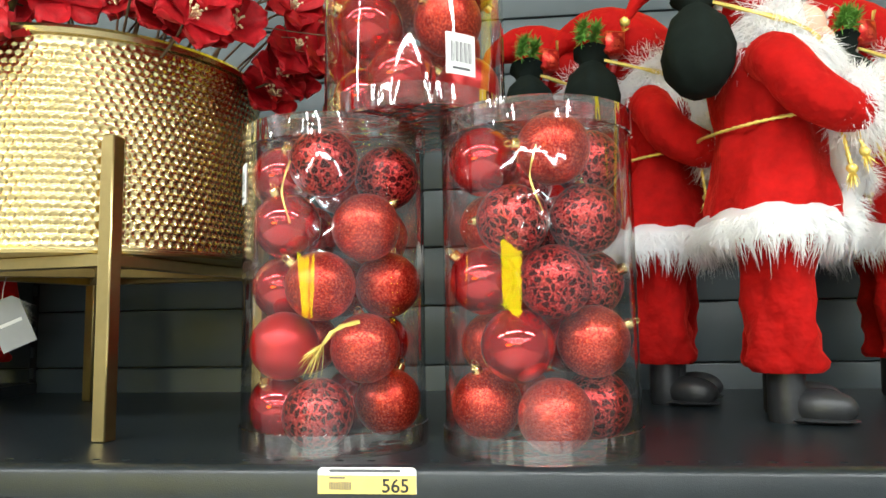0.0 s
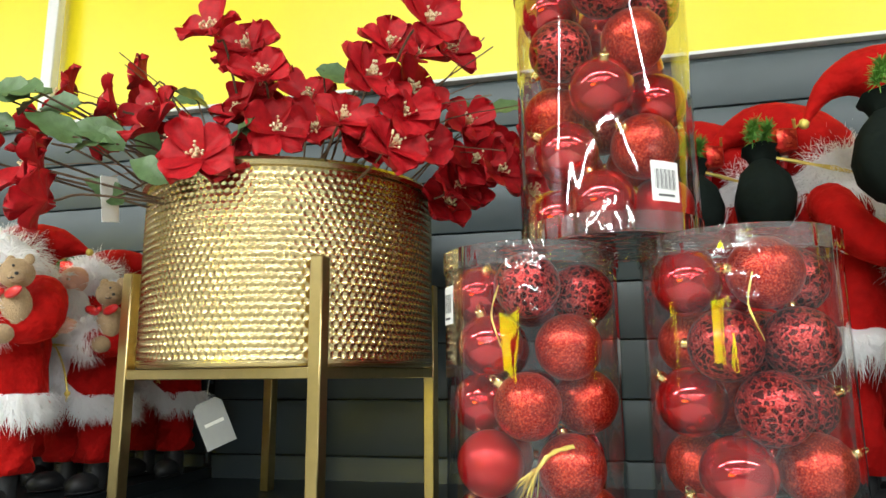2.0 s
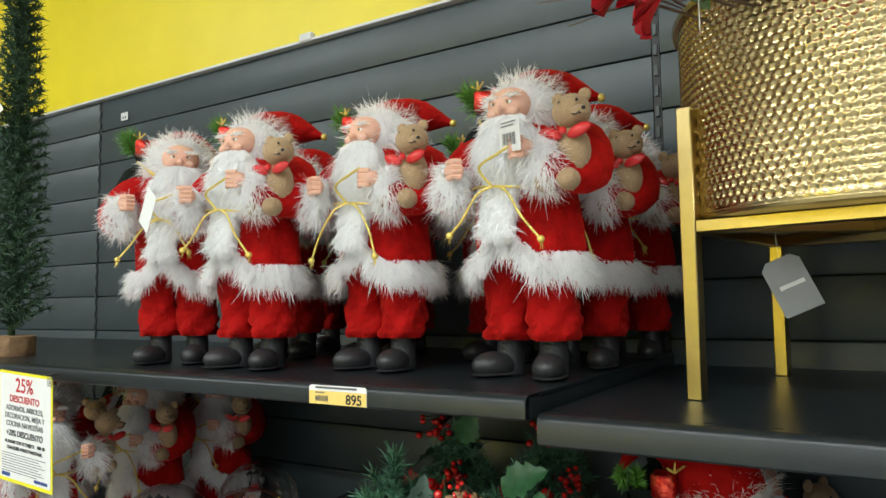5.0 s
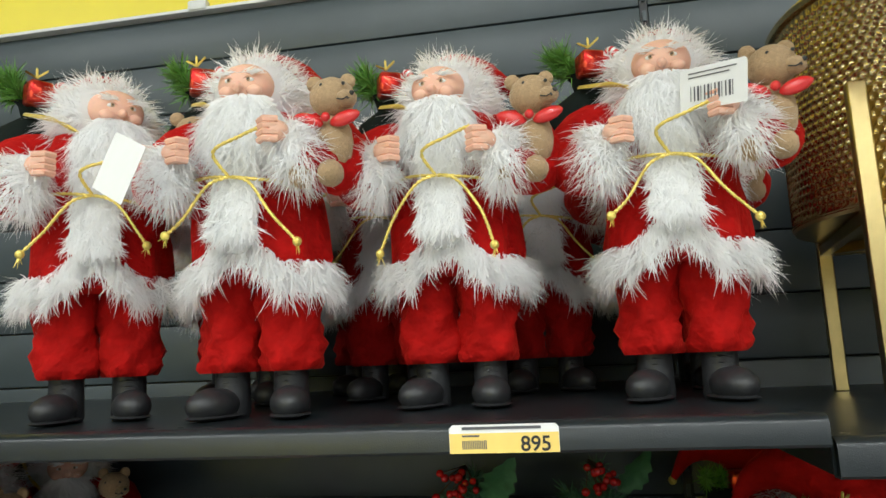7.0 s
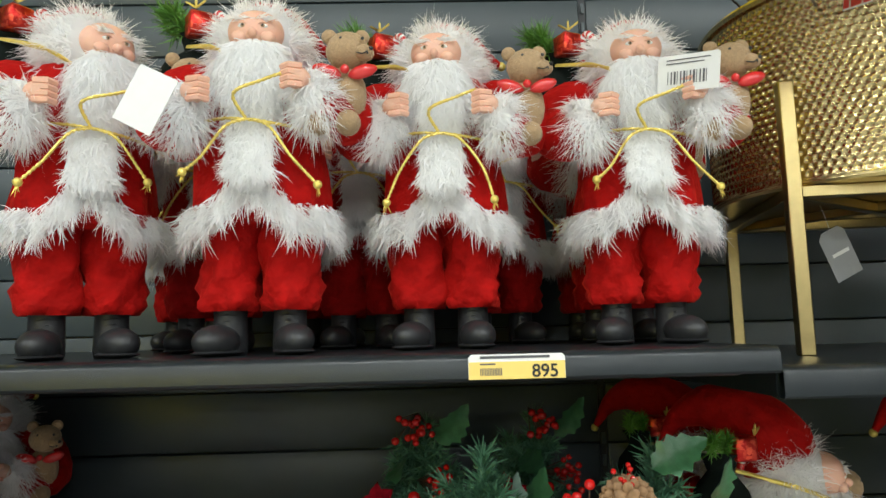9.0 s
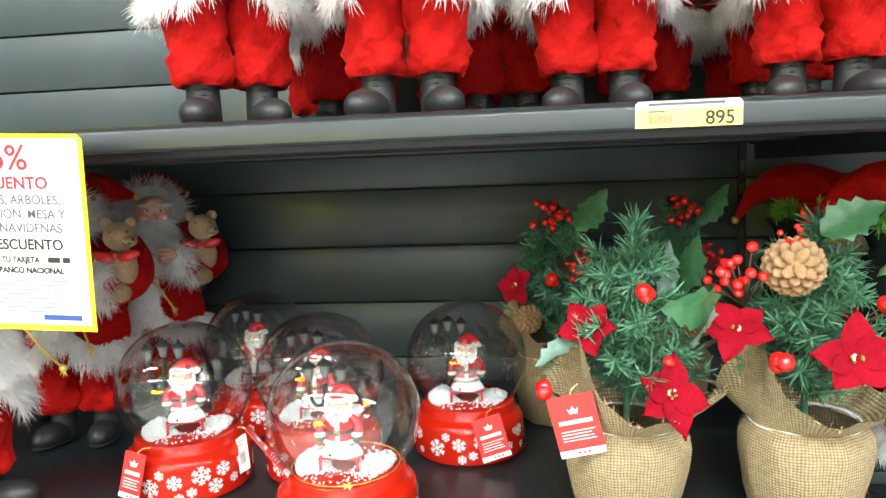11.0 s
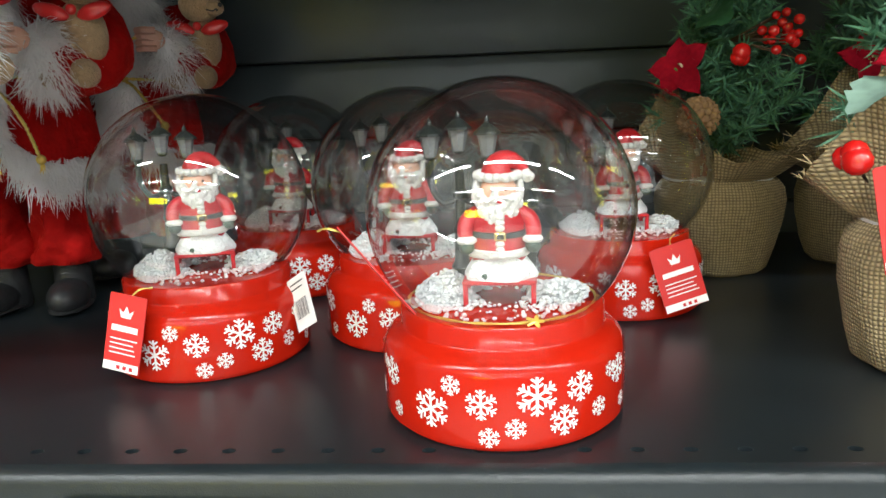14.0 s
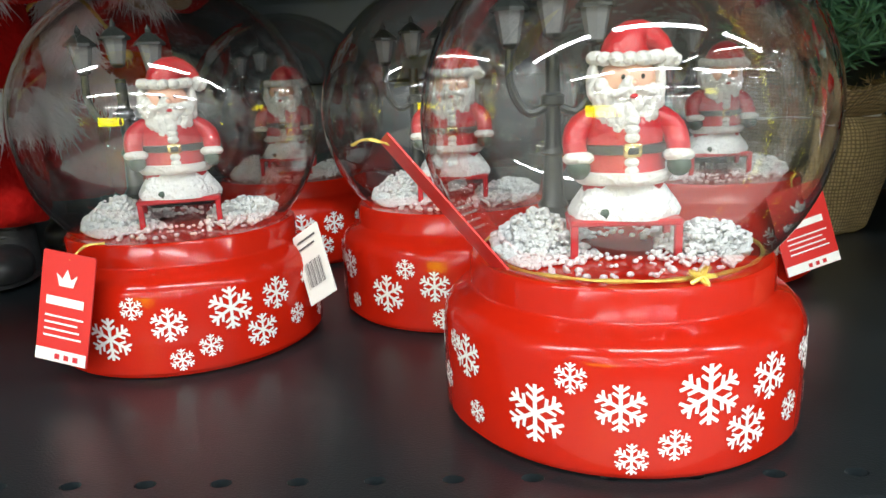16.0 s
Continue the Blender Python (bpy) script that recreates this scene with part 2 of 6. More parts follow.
GLASS = clear("globe_glass", (0.96, 0.97, 0.97), 1.0, edge=2.8, haze=0.13)
TUBPLASTIC = clear("tub_plastic", (0.97, 0.965, 0.97), 1.0, bump=0.5, bump_scale=14, edge=2.6, haze=0.095)
CAPPLASTIC = clear("cap_plastic", (0.90, 0.90, 0.91), 1.0, bump=0.5, bump_scale=30, edge=1.5, haze=0.20)
SNOW = material("fake_snow", (0.90, 0.91, 0.92), 0.7, vary=0.06, scale=200, bump=1.0, bump_scale=500, bump_d=0.003)
FIGRED = material("figurine_red", (0.50, 0.012, 0.02), 0.35, vary=0.25, scale=200, coat=0.3, bump=0.5, bump_scale=250, bump_d=0.002)
FIGWHITE = material("figurine_white", (0.74, 0.73, 0.70), 0.5, vary=0.1, scale=300, bump=0.9, bump_scale=500, bump_d=0.002)
FIGDARK = material("figurine_dark", (0.022, 0.026, 0.024), 0.35, vary=0.2)
FIGGREEN = material("figurine_green", (0.03, 0.06, 0.04), 0.45, vary=0.2)
LANTERN = material("lantern_pane", (0.17, 0.175, 0.18), 0.25, vary=0.2, scale=400)
BURLAP = weave("burlap", (0.50, 0.38, 0.215), 0.0026)
NEEDLE = material("pine_needles", (0.075, 0.20, 0.115), 0.5, vary=0.4, scale=60)
DARKNEEDLE = material("dark_needles", (0.03, 0.075, 0.035), 0.6, vary=0.4, scale=60)
LEAF = material("cloth_leaf", (0.085, 0.15, 0.055), 0.45, vary=0.35, scale=40, bump=0.4, bump_scale=120)
HOLLY = material("holly_leaf", (0.05, 0.16, 0.07), 0.35, vary=0.35, scale=40, bump=0.3, bump_scale=120)
FROSTLEAF = material("frosted_leaf", (0.22, 0.33, 0.27), 0.5, vary=0.3, scale=40)
PETAL = material("red_petal", (0.42, 0.006, 0.012), 0.55, spec=0.25, vary=0.4, scale=50, sheen=0.08, sheen_tint=(1, 0.2, 0.2), bump=0.5, bump_scale=90, bump_d=0.003)
FELTPETAL = material("crimson_felt", (0.25, 0.003, 0.012), 0.9, vary=0.25, scale=80, spec=0.1)
STEM = material("brown_twig", (0.10, 0.055, 0.03), 0.8, vary=0.3, scale=100)
STAMEN = material("gold_bead", (0.85, 0.72, 0.45), 0.3, 0.3, vary=0.2)
BERRY = material("red_berry", (0.58, 0.012, 0.010), 0.15, vary=0.1, coat=0.6)
CONE = material("pine_cone", (0.30, 0.17, 0.08), 0.7, vary=0.4, scale=80, bump=0.5)
SHINY = material("shiny_bauble", (0.50, 0.006, 0.012), 0.07, 0.75, vary=0.04, coat=1.0, coat_rough=0.02)
MATTE = material("matte_bauble", (0.46, 0.010, 0.012), 0.30, 0.45, vary=0.08, scale=300)
GLITTER = glitter("glitter_bauble", (0.36, 0.010, 0.008), (0.95, 0.14, 0.07))
LACE = glitter("lace_bauble", (0.30, 0.008, 0.012), (0.95, 0.14, 0.12), lace=True)
CAP = material("gold_cap", (0.85, 0.66, 0.28), 0.2, 1.0, vary=0.05)
WOOD = material("light_wood", (0.50, 0.34, 0.18), 0.55, vary=0.25, scale=25, bump=0.2, bump_scale=40)
BARK = material("bark", (0.28, 0.17, 0.09), 0.85, vary=0.4, scale=40, bump=0.6, bump_scale=60, bump_d=0.006)
WICKER = weave("wicker", (0.16, 0.085, 0.04), 0.006, 0.003, 0.6)


# ---- mesh tools ----
class Mesh:
    """Collects vertices, faces, material slots and a uv map in metres."""

    def __init__(self):
        self.v, self.f, self.mi, self.uv, self.n, self.sm = [], [], [], [], 0, []

    def add(self, verts, faces, mat=0, uv=None, smooth=True):
        verts = np.asarray(verts, float).reshape(-1, 3)
        self.v.append(verts)
        self.uv.append(np.zeros((len(verts), 2)) if uv is None else np.asarray(uv, float))
        self.f += [tuple(int(i) + self.n for i in q) for q in faces]
        self.mi += [mat] * len(faces)
        self.sm += [smooth] * len(faces)
        self.n += len(verts)

    def mesh(self, name, mats, angle=40):
        me = bpy.data.meshes.new(name)
        v = np.concatenate(self.v)
        me.from_pydata(v.tolist(), [], self.f)
        me.polygons.foreach_set("material_index", self.mi)
        me.polygons.foreach_set("use_smooth", self.sm)
        uv = np.concatenate(self.uv)
        if np.any(uv):
            a = me.attributes.new("uvm", "FLOAT2", "POINT")
            a.data.foreach_set("vector", uv.astype(np.float32).ravel())
        for m in mats:
            me.materials.append(m)
        me.update()
        if angle:
            me.set_sharp_from_angle(angle=radians(angle))
        return me


def mats_list(m):
    return list(m) if isinstance(m, (list, tuple)) else [m]


def thing(name, label, category, group="", at=None, kind=""):
    ob = tagged(new(name), label, category, group, kind)
    ob.empty_display_size = 0.02
    if at is not None:
        ob.matrix_world = at
    return ob


def part(name, m, mats, parent=None, label="", at=None, angle=40):
    """Links a Mesh collector or ready mesh as one object under a thing or a part."""
    me = m if isinstance(m, bpy.types.Mesh) else m.mesh(name, mats_list(mats), angle)
    ob = new(name, me)
    if parent is not None:
        ob.parent = parent
    if at is not None:
        ob.matrix_basis = at
    if label:
        ob["label"] = label
    return ob


def turned(verts, rot=None, c=(0, 0, 0)):
    verts = np.asarray(verts, float)
    if rot is not None:
        verts = verts @ np.array(rot.to_3x3()).T
    return verts + np.asarray(c, float)


def lathe(m, prof, seg=32, mat=0, c=(0, 0, 0), sy=1.0, rot=None, uv=False, wob=None):
    """A body of revolution from (radius, height) pairs; wob(angle, height) scales the radius."""
    cols = seg + 1 if uv else seg
    a = np.arange(cols) * 2 * math.pi / seg
    vs, us, run = [], [], 0.0
    for i, (r, z) in enumerate(prof):
        if i:
            run += math.hypot(r - prof[i - 1][0], z - prof[i - 1][1])
        rr = r * np.array([wob(x, z) for x in a]) if wob else np.full(cols, r)
        vs.append(np.stack([rr * np.cos(a), rr * np.sin(a) * sy, np.full(cols, z)], 1))
        rmax = max(p[0] for p in prof)
        us.append(np.stack([a * rmax * 0.9, np.full(cols, run)], 1))
    faces = []
    for i in range(len(prof) - 1):
        for j in range(seg):
            k = (j + 1) if uv else (j + 1) % seg
            faces.append((i * cols + j, i * cols + k, (i + 1) * cols + k, (i + 1) * cols + j))
    m.add(turned(np.concatenate(vs), rot, c), faces, mat, np.concatenate(us) if uv else None)


def ellip(m, c, r, mat=0, seg=16, rings=10, rot=None):
    r = (r, r, r) if isinstance(r, (int, float)) else r
    vs = [(0, 0, -1)]
    for i in range(1, rings):
        t = math.pi * i / rings
        for j in range(seg):
            a = 2 * math.pi * j / seg
            vs.append((math.sin(t) * math.cos(a), math.sin(t) * math.sin(a), -math.cos(t)))
    vs.append((0, 0, 1))
    f = [(0, 1 + (j + 1) % seg, 1 + j) for j in range(seg)]
    for i in range(rings - 2):
        for j in range(seg):
            p, q = 1 + i * seg + j, 1 + i * seg + (j + 1) % seg
            f.append((p, q, q + seg, p + seg))
    last, top = 1 + (rings - 2) * seg, len(vs) - 1
    f += [(top, last + j, last + (j + 1) % seg) for j in range(seg)]
    m.add(turned(np.array(vs) * np.array(r), rot, c), f, mat)


def tube(m, pts, r=0.003, seg=8, mat=0, twist=0.0):
    """A tube along points; r may be a list of radii. twist gives a rope's strands."""
    pts = [Vector(p) for p in pts]
    n = len(pts)
    rs = list(r) if isinstance(r, (list, tuple)) else [r] * n
    vs, side = [], None
    run = 0.0
    for i, p in enumerate(pts):
        d = (pts[min(i + 1, n - 1)] - pts[max(i - 1, 0)]).normalized()
        if side is None:
            side = d.orthogonal().normalized()
        side = (side - d * side.dot(d)).normalized()
        up = d.cross(side)
        if i:
            run += (p - pts[i - 1]).length
        for j in range(seg):
            a = 2 * math.pi * j / seg
            rr = rs[i] * (1 + (0.42 * math.cos(2 * a + run * twist) if twist else 0))
            vs.append(p + side * (math.cos(a) * rr) + up * (math.sin(a) * rr))
    f = [(i * seg + j, i * seg + (j + 1) % seg, (i + 1) * seg + (j + 1) % seg, (i + 1) * seg + j) for i in range(n - 1) for j in range(seg)]
    f += [tuple(range(seg))[::-1], tuple((n - 1) * seg + j for j in range(seg))]
    m.add(np.array([tuple(v) for v in vs]), f, mat)


def curve_pts(pts, n=24):
    """A smooth line through points (Catmull-Rom)."""
    p = [Vector(q) for q in pts]
    p = [p[0] * 2 - p[1]] + p + [p[-1] * 2 - p[-2]]
    out = []
    for k in range(n + 1):
        t = k / n * (len(p) - 3)
        i = min(int(t), len(p) - 4)
        u = t - i
        a, b, c, d = p[i:i + 4]
        out.append(0.5 * (2 * b + (c - a) * u + (2 * a - 5 * b + 4 * c - d) * u * u + (3 * b - a - 3 * c + d) * u ** 3))
    return out


def box(m, c, size, mat=0, bevel=0.0, rot=None, seg=1):
    bm = bmesh.new()
    bmesh.ops.create_cube(bm, size=1)
    bmesh.ops.scale(bm, vec=size, verts=bm.verts)
    if bevel:
        bmesh.ops.bevel(bm, geom=bm.edges[:], offset=bevel, segments=seg, affect="EDGES", profile=0.5)
    bm.verts.index_update()
    m.add(turned([tuple(v.co) for v in bm.verts], rot, c), [tuple(v.index for v in f.verts) for f in bm.faces], mat, smooth=False)
    bm.free()


rng = np.random.default_rng(7)


def unit(a):
    return a / np.maximum(np.linalg.norm(a, axis=1, keepdims=True), 1e-9)


def strands(m, p, d, length, width=0.0006, mat=0, droop=0.0, spread=0.35, curl=0.25, nrm=None):
    """Tapered hairs: from points p along d, drooping, each a folded blade that lies flat to nrm where given."""
    n = len(p)
    d = unit(np.asarray(d) + rng.normal(0, spread, (n, 3)))
    ln = length * rng.uniform(0.5, 1.15, (n, 1))
    flat = rng.normal(0, 1, (n, 3)) if nrm is None else unit(np.asarray(nrm, float)) + np.array([[0, 0, 0.3]]) + rng.normal(0, 0.25, (n, 3))
    side = unit(np.cross(d, flat)) * width
    bend = rng.normal(0, curl, (n, 3)) * ln * 0.25
    g = np.array([[0, 0, -1.0]]) * ln * droop
    p1 = p + d * ln * 0.45 + g * 0.2 + bend * 0.3
    p2 = p + d * ln * 0.8 + g * 0.65 + bend
    p3 = p + d * ln + g * 1.1 + bend * 1.8
    v = np.stack([p - side, p + side, p1 - side * 0.85, p1 + side * 0.85, p2 - side * 0.55, p2 + side * 0.55, p3], 1).reshape(-1, 3)
    faces = []
    for i in range(n):
        o = i * 7
        faces += [(o, o + 1, o + 3, o + 2), (o + 2, o + 3, o + 5, o + 4), (o + 4, o + 5, o + 6)]
    m.add(v, faces, mat)


def on_ellipsoid(n, c, r, keep=None):
    q = unit(rng.normal(0, 1, (n, 3)))
    if keep is not None:
        q = q[keep(q)]
    r = np.asarray(r, float)
    return q * r + np.asarray(c), unit(q / r)


def bars(m, x0, z0, w, rows, gap, h, y, mat, ragged=0.2):
    """Rows of flat bars, for small print that cannot be read."""
    for i in range(rows):
        ww = w * (1 - ragged * ((i * 37) % 10) / 10)
        z = z0 - i * gap
        m.add([(x0, y, z), (x0 + ww, y, z), (x0 + ww, y, z - h), (x0, y, z - h)], [(0, 1, 2, 3)], mat, smooth=False)


def lettering(text, size, parent, mat, at, align="CENTER", squeeze=1.0, bold=0.0):
    cu = bpy.data.curves.new("lettering", "FONT")
    cu.body, cu.size, cu.align_x, cu.extrude = text, size, align, 0.0001
    cu.offset = bold
    tmp = bpy.data.objects.new("lettering", cu)
    scene.collection.objects.link(tmp)
    me = bpy.data.meshes.new_from_object(tmp.evaluated_get(bpy.context.evaluated_depsgraph_get()))
    bpy.data.objects.remove(tmp)
    me.materials.clear()
    me.materials.append(mat)
    me.transform(Matrix.Diagonal((squeeze, 1, 1, 1)))
    return part("lettering", me, None, parent, at=at @ pose(0, 0, 0, 90, 0, 0))


# ---- the setting ----
WALL_Y = 1.02
X0, X1 = -4.0, 3.2


def plain_slab(name, label, c, size, mat, bevel=0.0):
    m = Mesh()
    box(m, c, size, 0, bevel)
    ob = part(name, m, mat)
    return tagged(ob, label, name.split("_")[0], kind="structure")


plain_slab("floor", "pale grey polished store floor", (-0.4, -9.4, -0.05), (9, 22.4, 0.1), FLOORING)
# Unseen ceiling and added walls close the room; their greys set bounce and reflections.
plain_slab("ceiling", "unseen mid grey store ceiling high over the aisle", (-0.4, -9.4, 3.85), (9, 22.4, 0.1), PLASTER)
plain_slab("wall_south", "unseen plain grey wall added across the aisle", (-0.4, -20.65, 2.1), (9, 0.1, 4.2), FARWALL)
plain_slab("wall_west", "unseen plain grey wall added to close the aisle", (-4.85, -9.4, 2.1), (0.1, 22.4, 4.2), FARWALL)
plain_slab("wall_east", "unseen plain grey wall added to close the aisle", (4.05, -9.4, 2.1), (0.1, 22.4, 4.2), FARWALL)
plain_slab("wall_north", "bright yellow painted wall above the dark shelving", (-0.4, 1.55, 2.1), (9, 0.9, 4.2), YELLOW)

BAYS = [(-3.6, -2.168), (-2.168, -0.722), (-0.722, 0.724), (0.724, 2.17)]
backing = tagged(new("wall_panelling"), "dark grey horizontal panels behind the shelves", "wall", kind="structure")
PANEL_TOP = 2.042


def panel_mesh(w, h):
    m = Mesh()
    box(m, (0, 0, 0), (w, 0.012, h), 0, 0.0022, seg=2)
    return m.mesh("panel", [PANEL])


panel_data = {}
for x0, x1 in BAYS:
    w = round(x1 - x0 - 0.012, 4)
    top = PANEL_TOP
    for k in range(22):
        h = 0.082 if k == 0 else 0.0868
        z = top - h / 2
        key = (w, h)
        if key not in panel_data:
            panel_data[key] = panel_mesh(w, h - 0.0022)
        part("panel", panel_data[key], None, backing, at=pose((x0 + x1) / 2, WALL_Y + 0.006, z))
        top -= h
m = Mesh()
box(m, (-0.4, WALL_Y + 0.03, 1.1), (8, 0.03, 1.86), 0)
part("backing_sheet", m, STEEL, backing, "black steel sheet behind the panels")

for x in (-3.6, -2.168, -0.722, 0.724, 2.17):
    post = thing("shelf_upright", "black steel slotted upright between two shelf bays", "upright", "shelf uprights", kind="structure")
    m = Mesh()
    box(m, (x, WALL_Y + 0.008, 1.03), (0.011, 0.012, 2.03), 0)
    part("post", m, STEEL, post)
    m = Mesh()
    for k in range(60):
        box(m, (x, WALL_Y - 0.0002, 0.12 + k * 0.032), (0.005, 0.004, 0.016), 0)
    part("slots", m, PANEL, post)

glow = bpy.data.materials.new("lit_yellow")
glow.use_nodes = True
gb = glow.node_tree.nodes["Principled BSDF"]
gb.inputs["Base Color"].default_value = (0.8, 0.7, 0.02, 1)
gb.inputs["Emission Color"].default_value = (1.0, 0.88, 0.01, 1)
gb.inputs["Emission Strength"].default_value = 9.0
sign = thing("illuminated_sign", "illuminated yellow sign board far across the store", "sign", at=pose(-3.75, -6.8, 1.95, 0, 0, -27))
m = Mesh()
box(m, (0, 0, 0), (2.5, 0.06, 0.8), 0, 0.01)
part("lit_face", m, glow, sign)
m = Mesh()
box(m, (0.95, 0.034, 0), (0.22, 0.012, 0.78), 0)
part("stripe", m, REDINK, sign, "dark red stripe")
for sx in (-1, 1):
    m = Mesh()
    box(m, (sx * 0.8, -0.02, -1.17), (0.06, 0.04, 1.56), 0)
    part("support", m, STEEL, sign)

cap = thing("panel_cap", "thin pale metal strip capping the dark panels", "trim", kind="structure")
m = Mesh()
box(m, (-0.4, WALL_Y + 0.012, PANEL_TOP + 0.003), (8, 0.05, 0.006), 0, 0.001)
part("strip", m, TRIM, cap)
# White block added to stand in for a bright glint on the cap.
m = Mesh()
box(m, (-1.43, WALL_Y - 0.008, PANEL_TOP + 0.010), (0.034, 0.016, 0.018), 0, 0.004, seg=2)
part("clip", m, TRIM, cap, "small white block in place of a bright glint")
brace = thing("wall_bracket", "pale grey upright strip on the yellow wall", "bracket", kind="structure")
m = Mesh()
box(m, (-1.163, WALL_Y + 0.05, 2.60), (0.028, 0.02, 1.0), 0, 0.002)
part("strip", m, TRIM, brace)


def shelf(x0, x1, z, y0, y1, label, drop=0.021):
    """A steel shelf: folded front lip, a row of punched holes, ribs underneath."""
    ob = thing("steel_shelf", label, "shelf", "steel shelves")
    m = Mesh()
    n = int((x1 - x0) / 0.024)
    yh, yb = y0 + 0.020, y0 + 0.032
    segs = 12
    for i in range(n):
        cx = x0 + (i + 0.5) * (x1 - x0) / n
        w2 = (x1 - x0) / n / 2
        vs, fs = [], []
        for j in range(segs):
            a = 2 * math.pi * j / segs + math.pi / 4
            ca, sa = math.cos(a), math.sin(a)
            s = 1 / max(abs(ca), abs(sa))
            vs.append((cx + ca * s * w2, (yh + 0.0) + sa * s * (yb - yh), z))
        for j in range(segs):
            a = 2 * math.pi * j / segs + math.pi / 4
            vs.append((cx + math.cos(a) * 0.0036, yh + math.sin(a) * 0.0024, z))
        for j in range(segs):
            vs.append((vs[segs + j][0], vs[segs + j][1], z - 0.0035))
        for j in range(segs):
            k = (j + 1) % segs
            fs += [(j, k, segs + k, segs + j), (segs + j, segs + k, 2 * segs + k, 2 * segs + j)]
        m.add(vs, fs, 0, smooth=False)
    yf = yh - (yb - yh)
    # the front: from the flat top over a rounded edge to the lip
    prof = [(yf, z), (y0 + 0.006, z - 0.0004), (y0 + 0.0028, z - 0.0018), (y0 + 0.0010, z - 0.0040), (y0, z - 0.006), (y0, z - drop + 0.002), (y0 + 0.002, z - drop), (y0 + 0.012, z - drop), (y0 + 0.013, z - drop + 0.004), (y0 + 0.018, z - 0.004)]
    vs = [(x, y, zz) for y, zz in prof for x in (x0, x1)]
    m.add(vs, [(2 * i, 2 * i + 1, 2 * i + 3, 2 * i + 2) for i in range(len(prof) - 1)], 0)
    box(m, ((x0 + x1) / 2, (yb + y1) / 2, z - 0.002), (x1 - x0, y1 - yb, 0.004), 0)
    for x in (x0 + 0.001, x1 - 0.001):
        box(m, (x, (y0 + y1) / 2 + 0.006, z - drop / 2 - 0.001), (0.002, y1 - y0 - 0.012, drop - 0.004), 0)
    part("board", m, SHELF, ob, angle=35)
    m = Mesh()
    for yy, hh in ((y0 + 0.065, 0.022), (y0 + 0.2, 0.018), (y0 + 0.34, 0.018)):
        box(m, ((x0 + x1) / 2, yy, z - 0.004 - hh / 2), (x1 - x0 - 0.01, 0.03, hh), 0, 0.005, seg=2)
    part("ribs", m, STEEL, ob, "black steel stiffening ribs under the board")
    return ob


Z_DOLL, Z_RIGHT, Z_LOW, Z_RLOW, Z_BOT = 1.418, 1.402, 1.055, 0.900, 0.70
shelf(-2.164, -0.712, Z_DOLL, 0.498, WALL_Y - 0.002, "dark grey steel shelf holding a row of plush dolls")
shelf(-3.6, -2.168, Z_DOLL, 0.498, WALL_Y - 0.002, "dark grey steel shelf of the next bay")
shelf(-0.706, 0.722, Z_RIGHT, 0.508, WALL_Y - 0.002, "dark grey steel shelf under the golden planter and bauble tubs", 0.026)
shelf(-2.164, -0.712, Z_LOW, 0.498, WALL_Y - 0.002, "dark grey steel shelf with snow globes and burlap plants", 0.020)
shelf(-3.6, -2.168, Z_LOW, 0.498, WALL_Y - 0.002, "dark grey lower steel shelf of the next bay", 0.020)
shelf(-0.706, 0.722, Z_RLOW, 0.508, WALL_Y - 0.002, "dark grey lower steel shelf with large plush dolls")
shelf(-2.164, -0.712, Z_BOT, 0.498, WALL_Y - 0.002, "dark grey bottom steel shelf")
shelf(0.726, 2.17, Z_RIGHT, 0.508, WALL_Y - 0.002, "dark grey steel shelf of the far bay", 0.026)


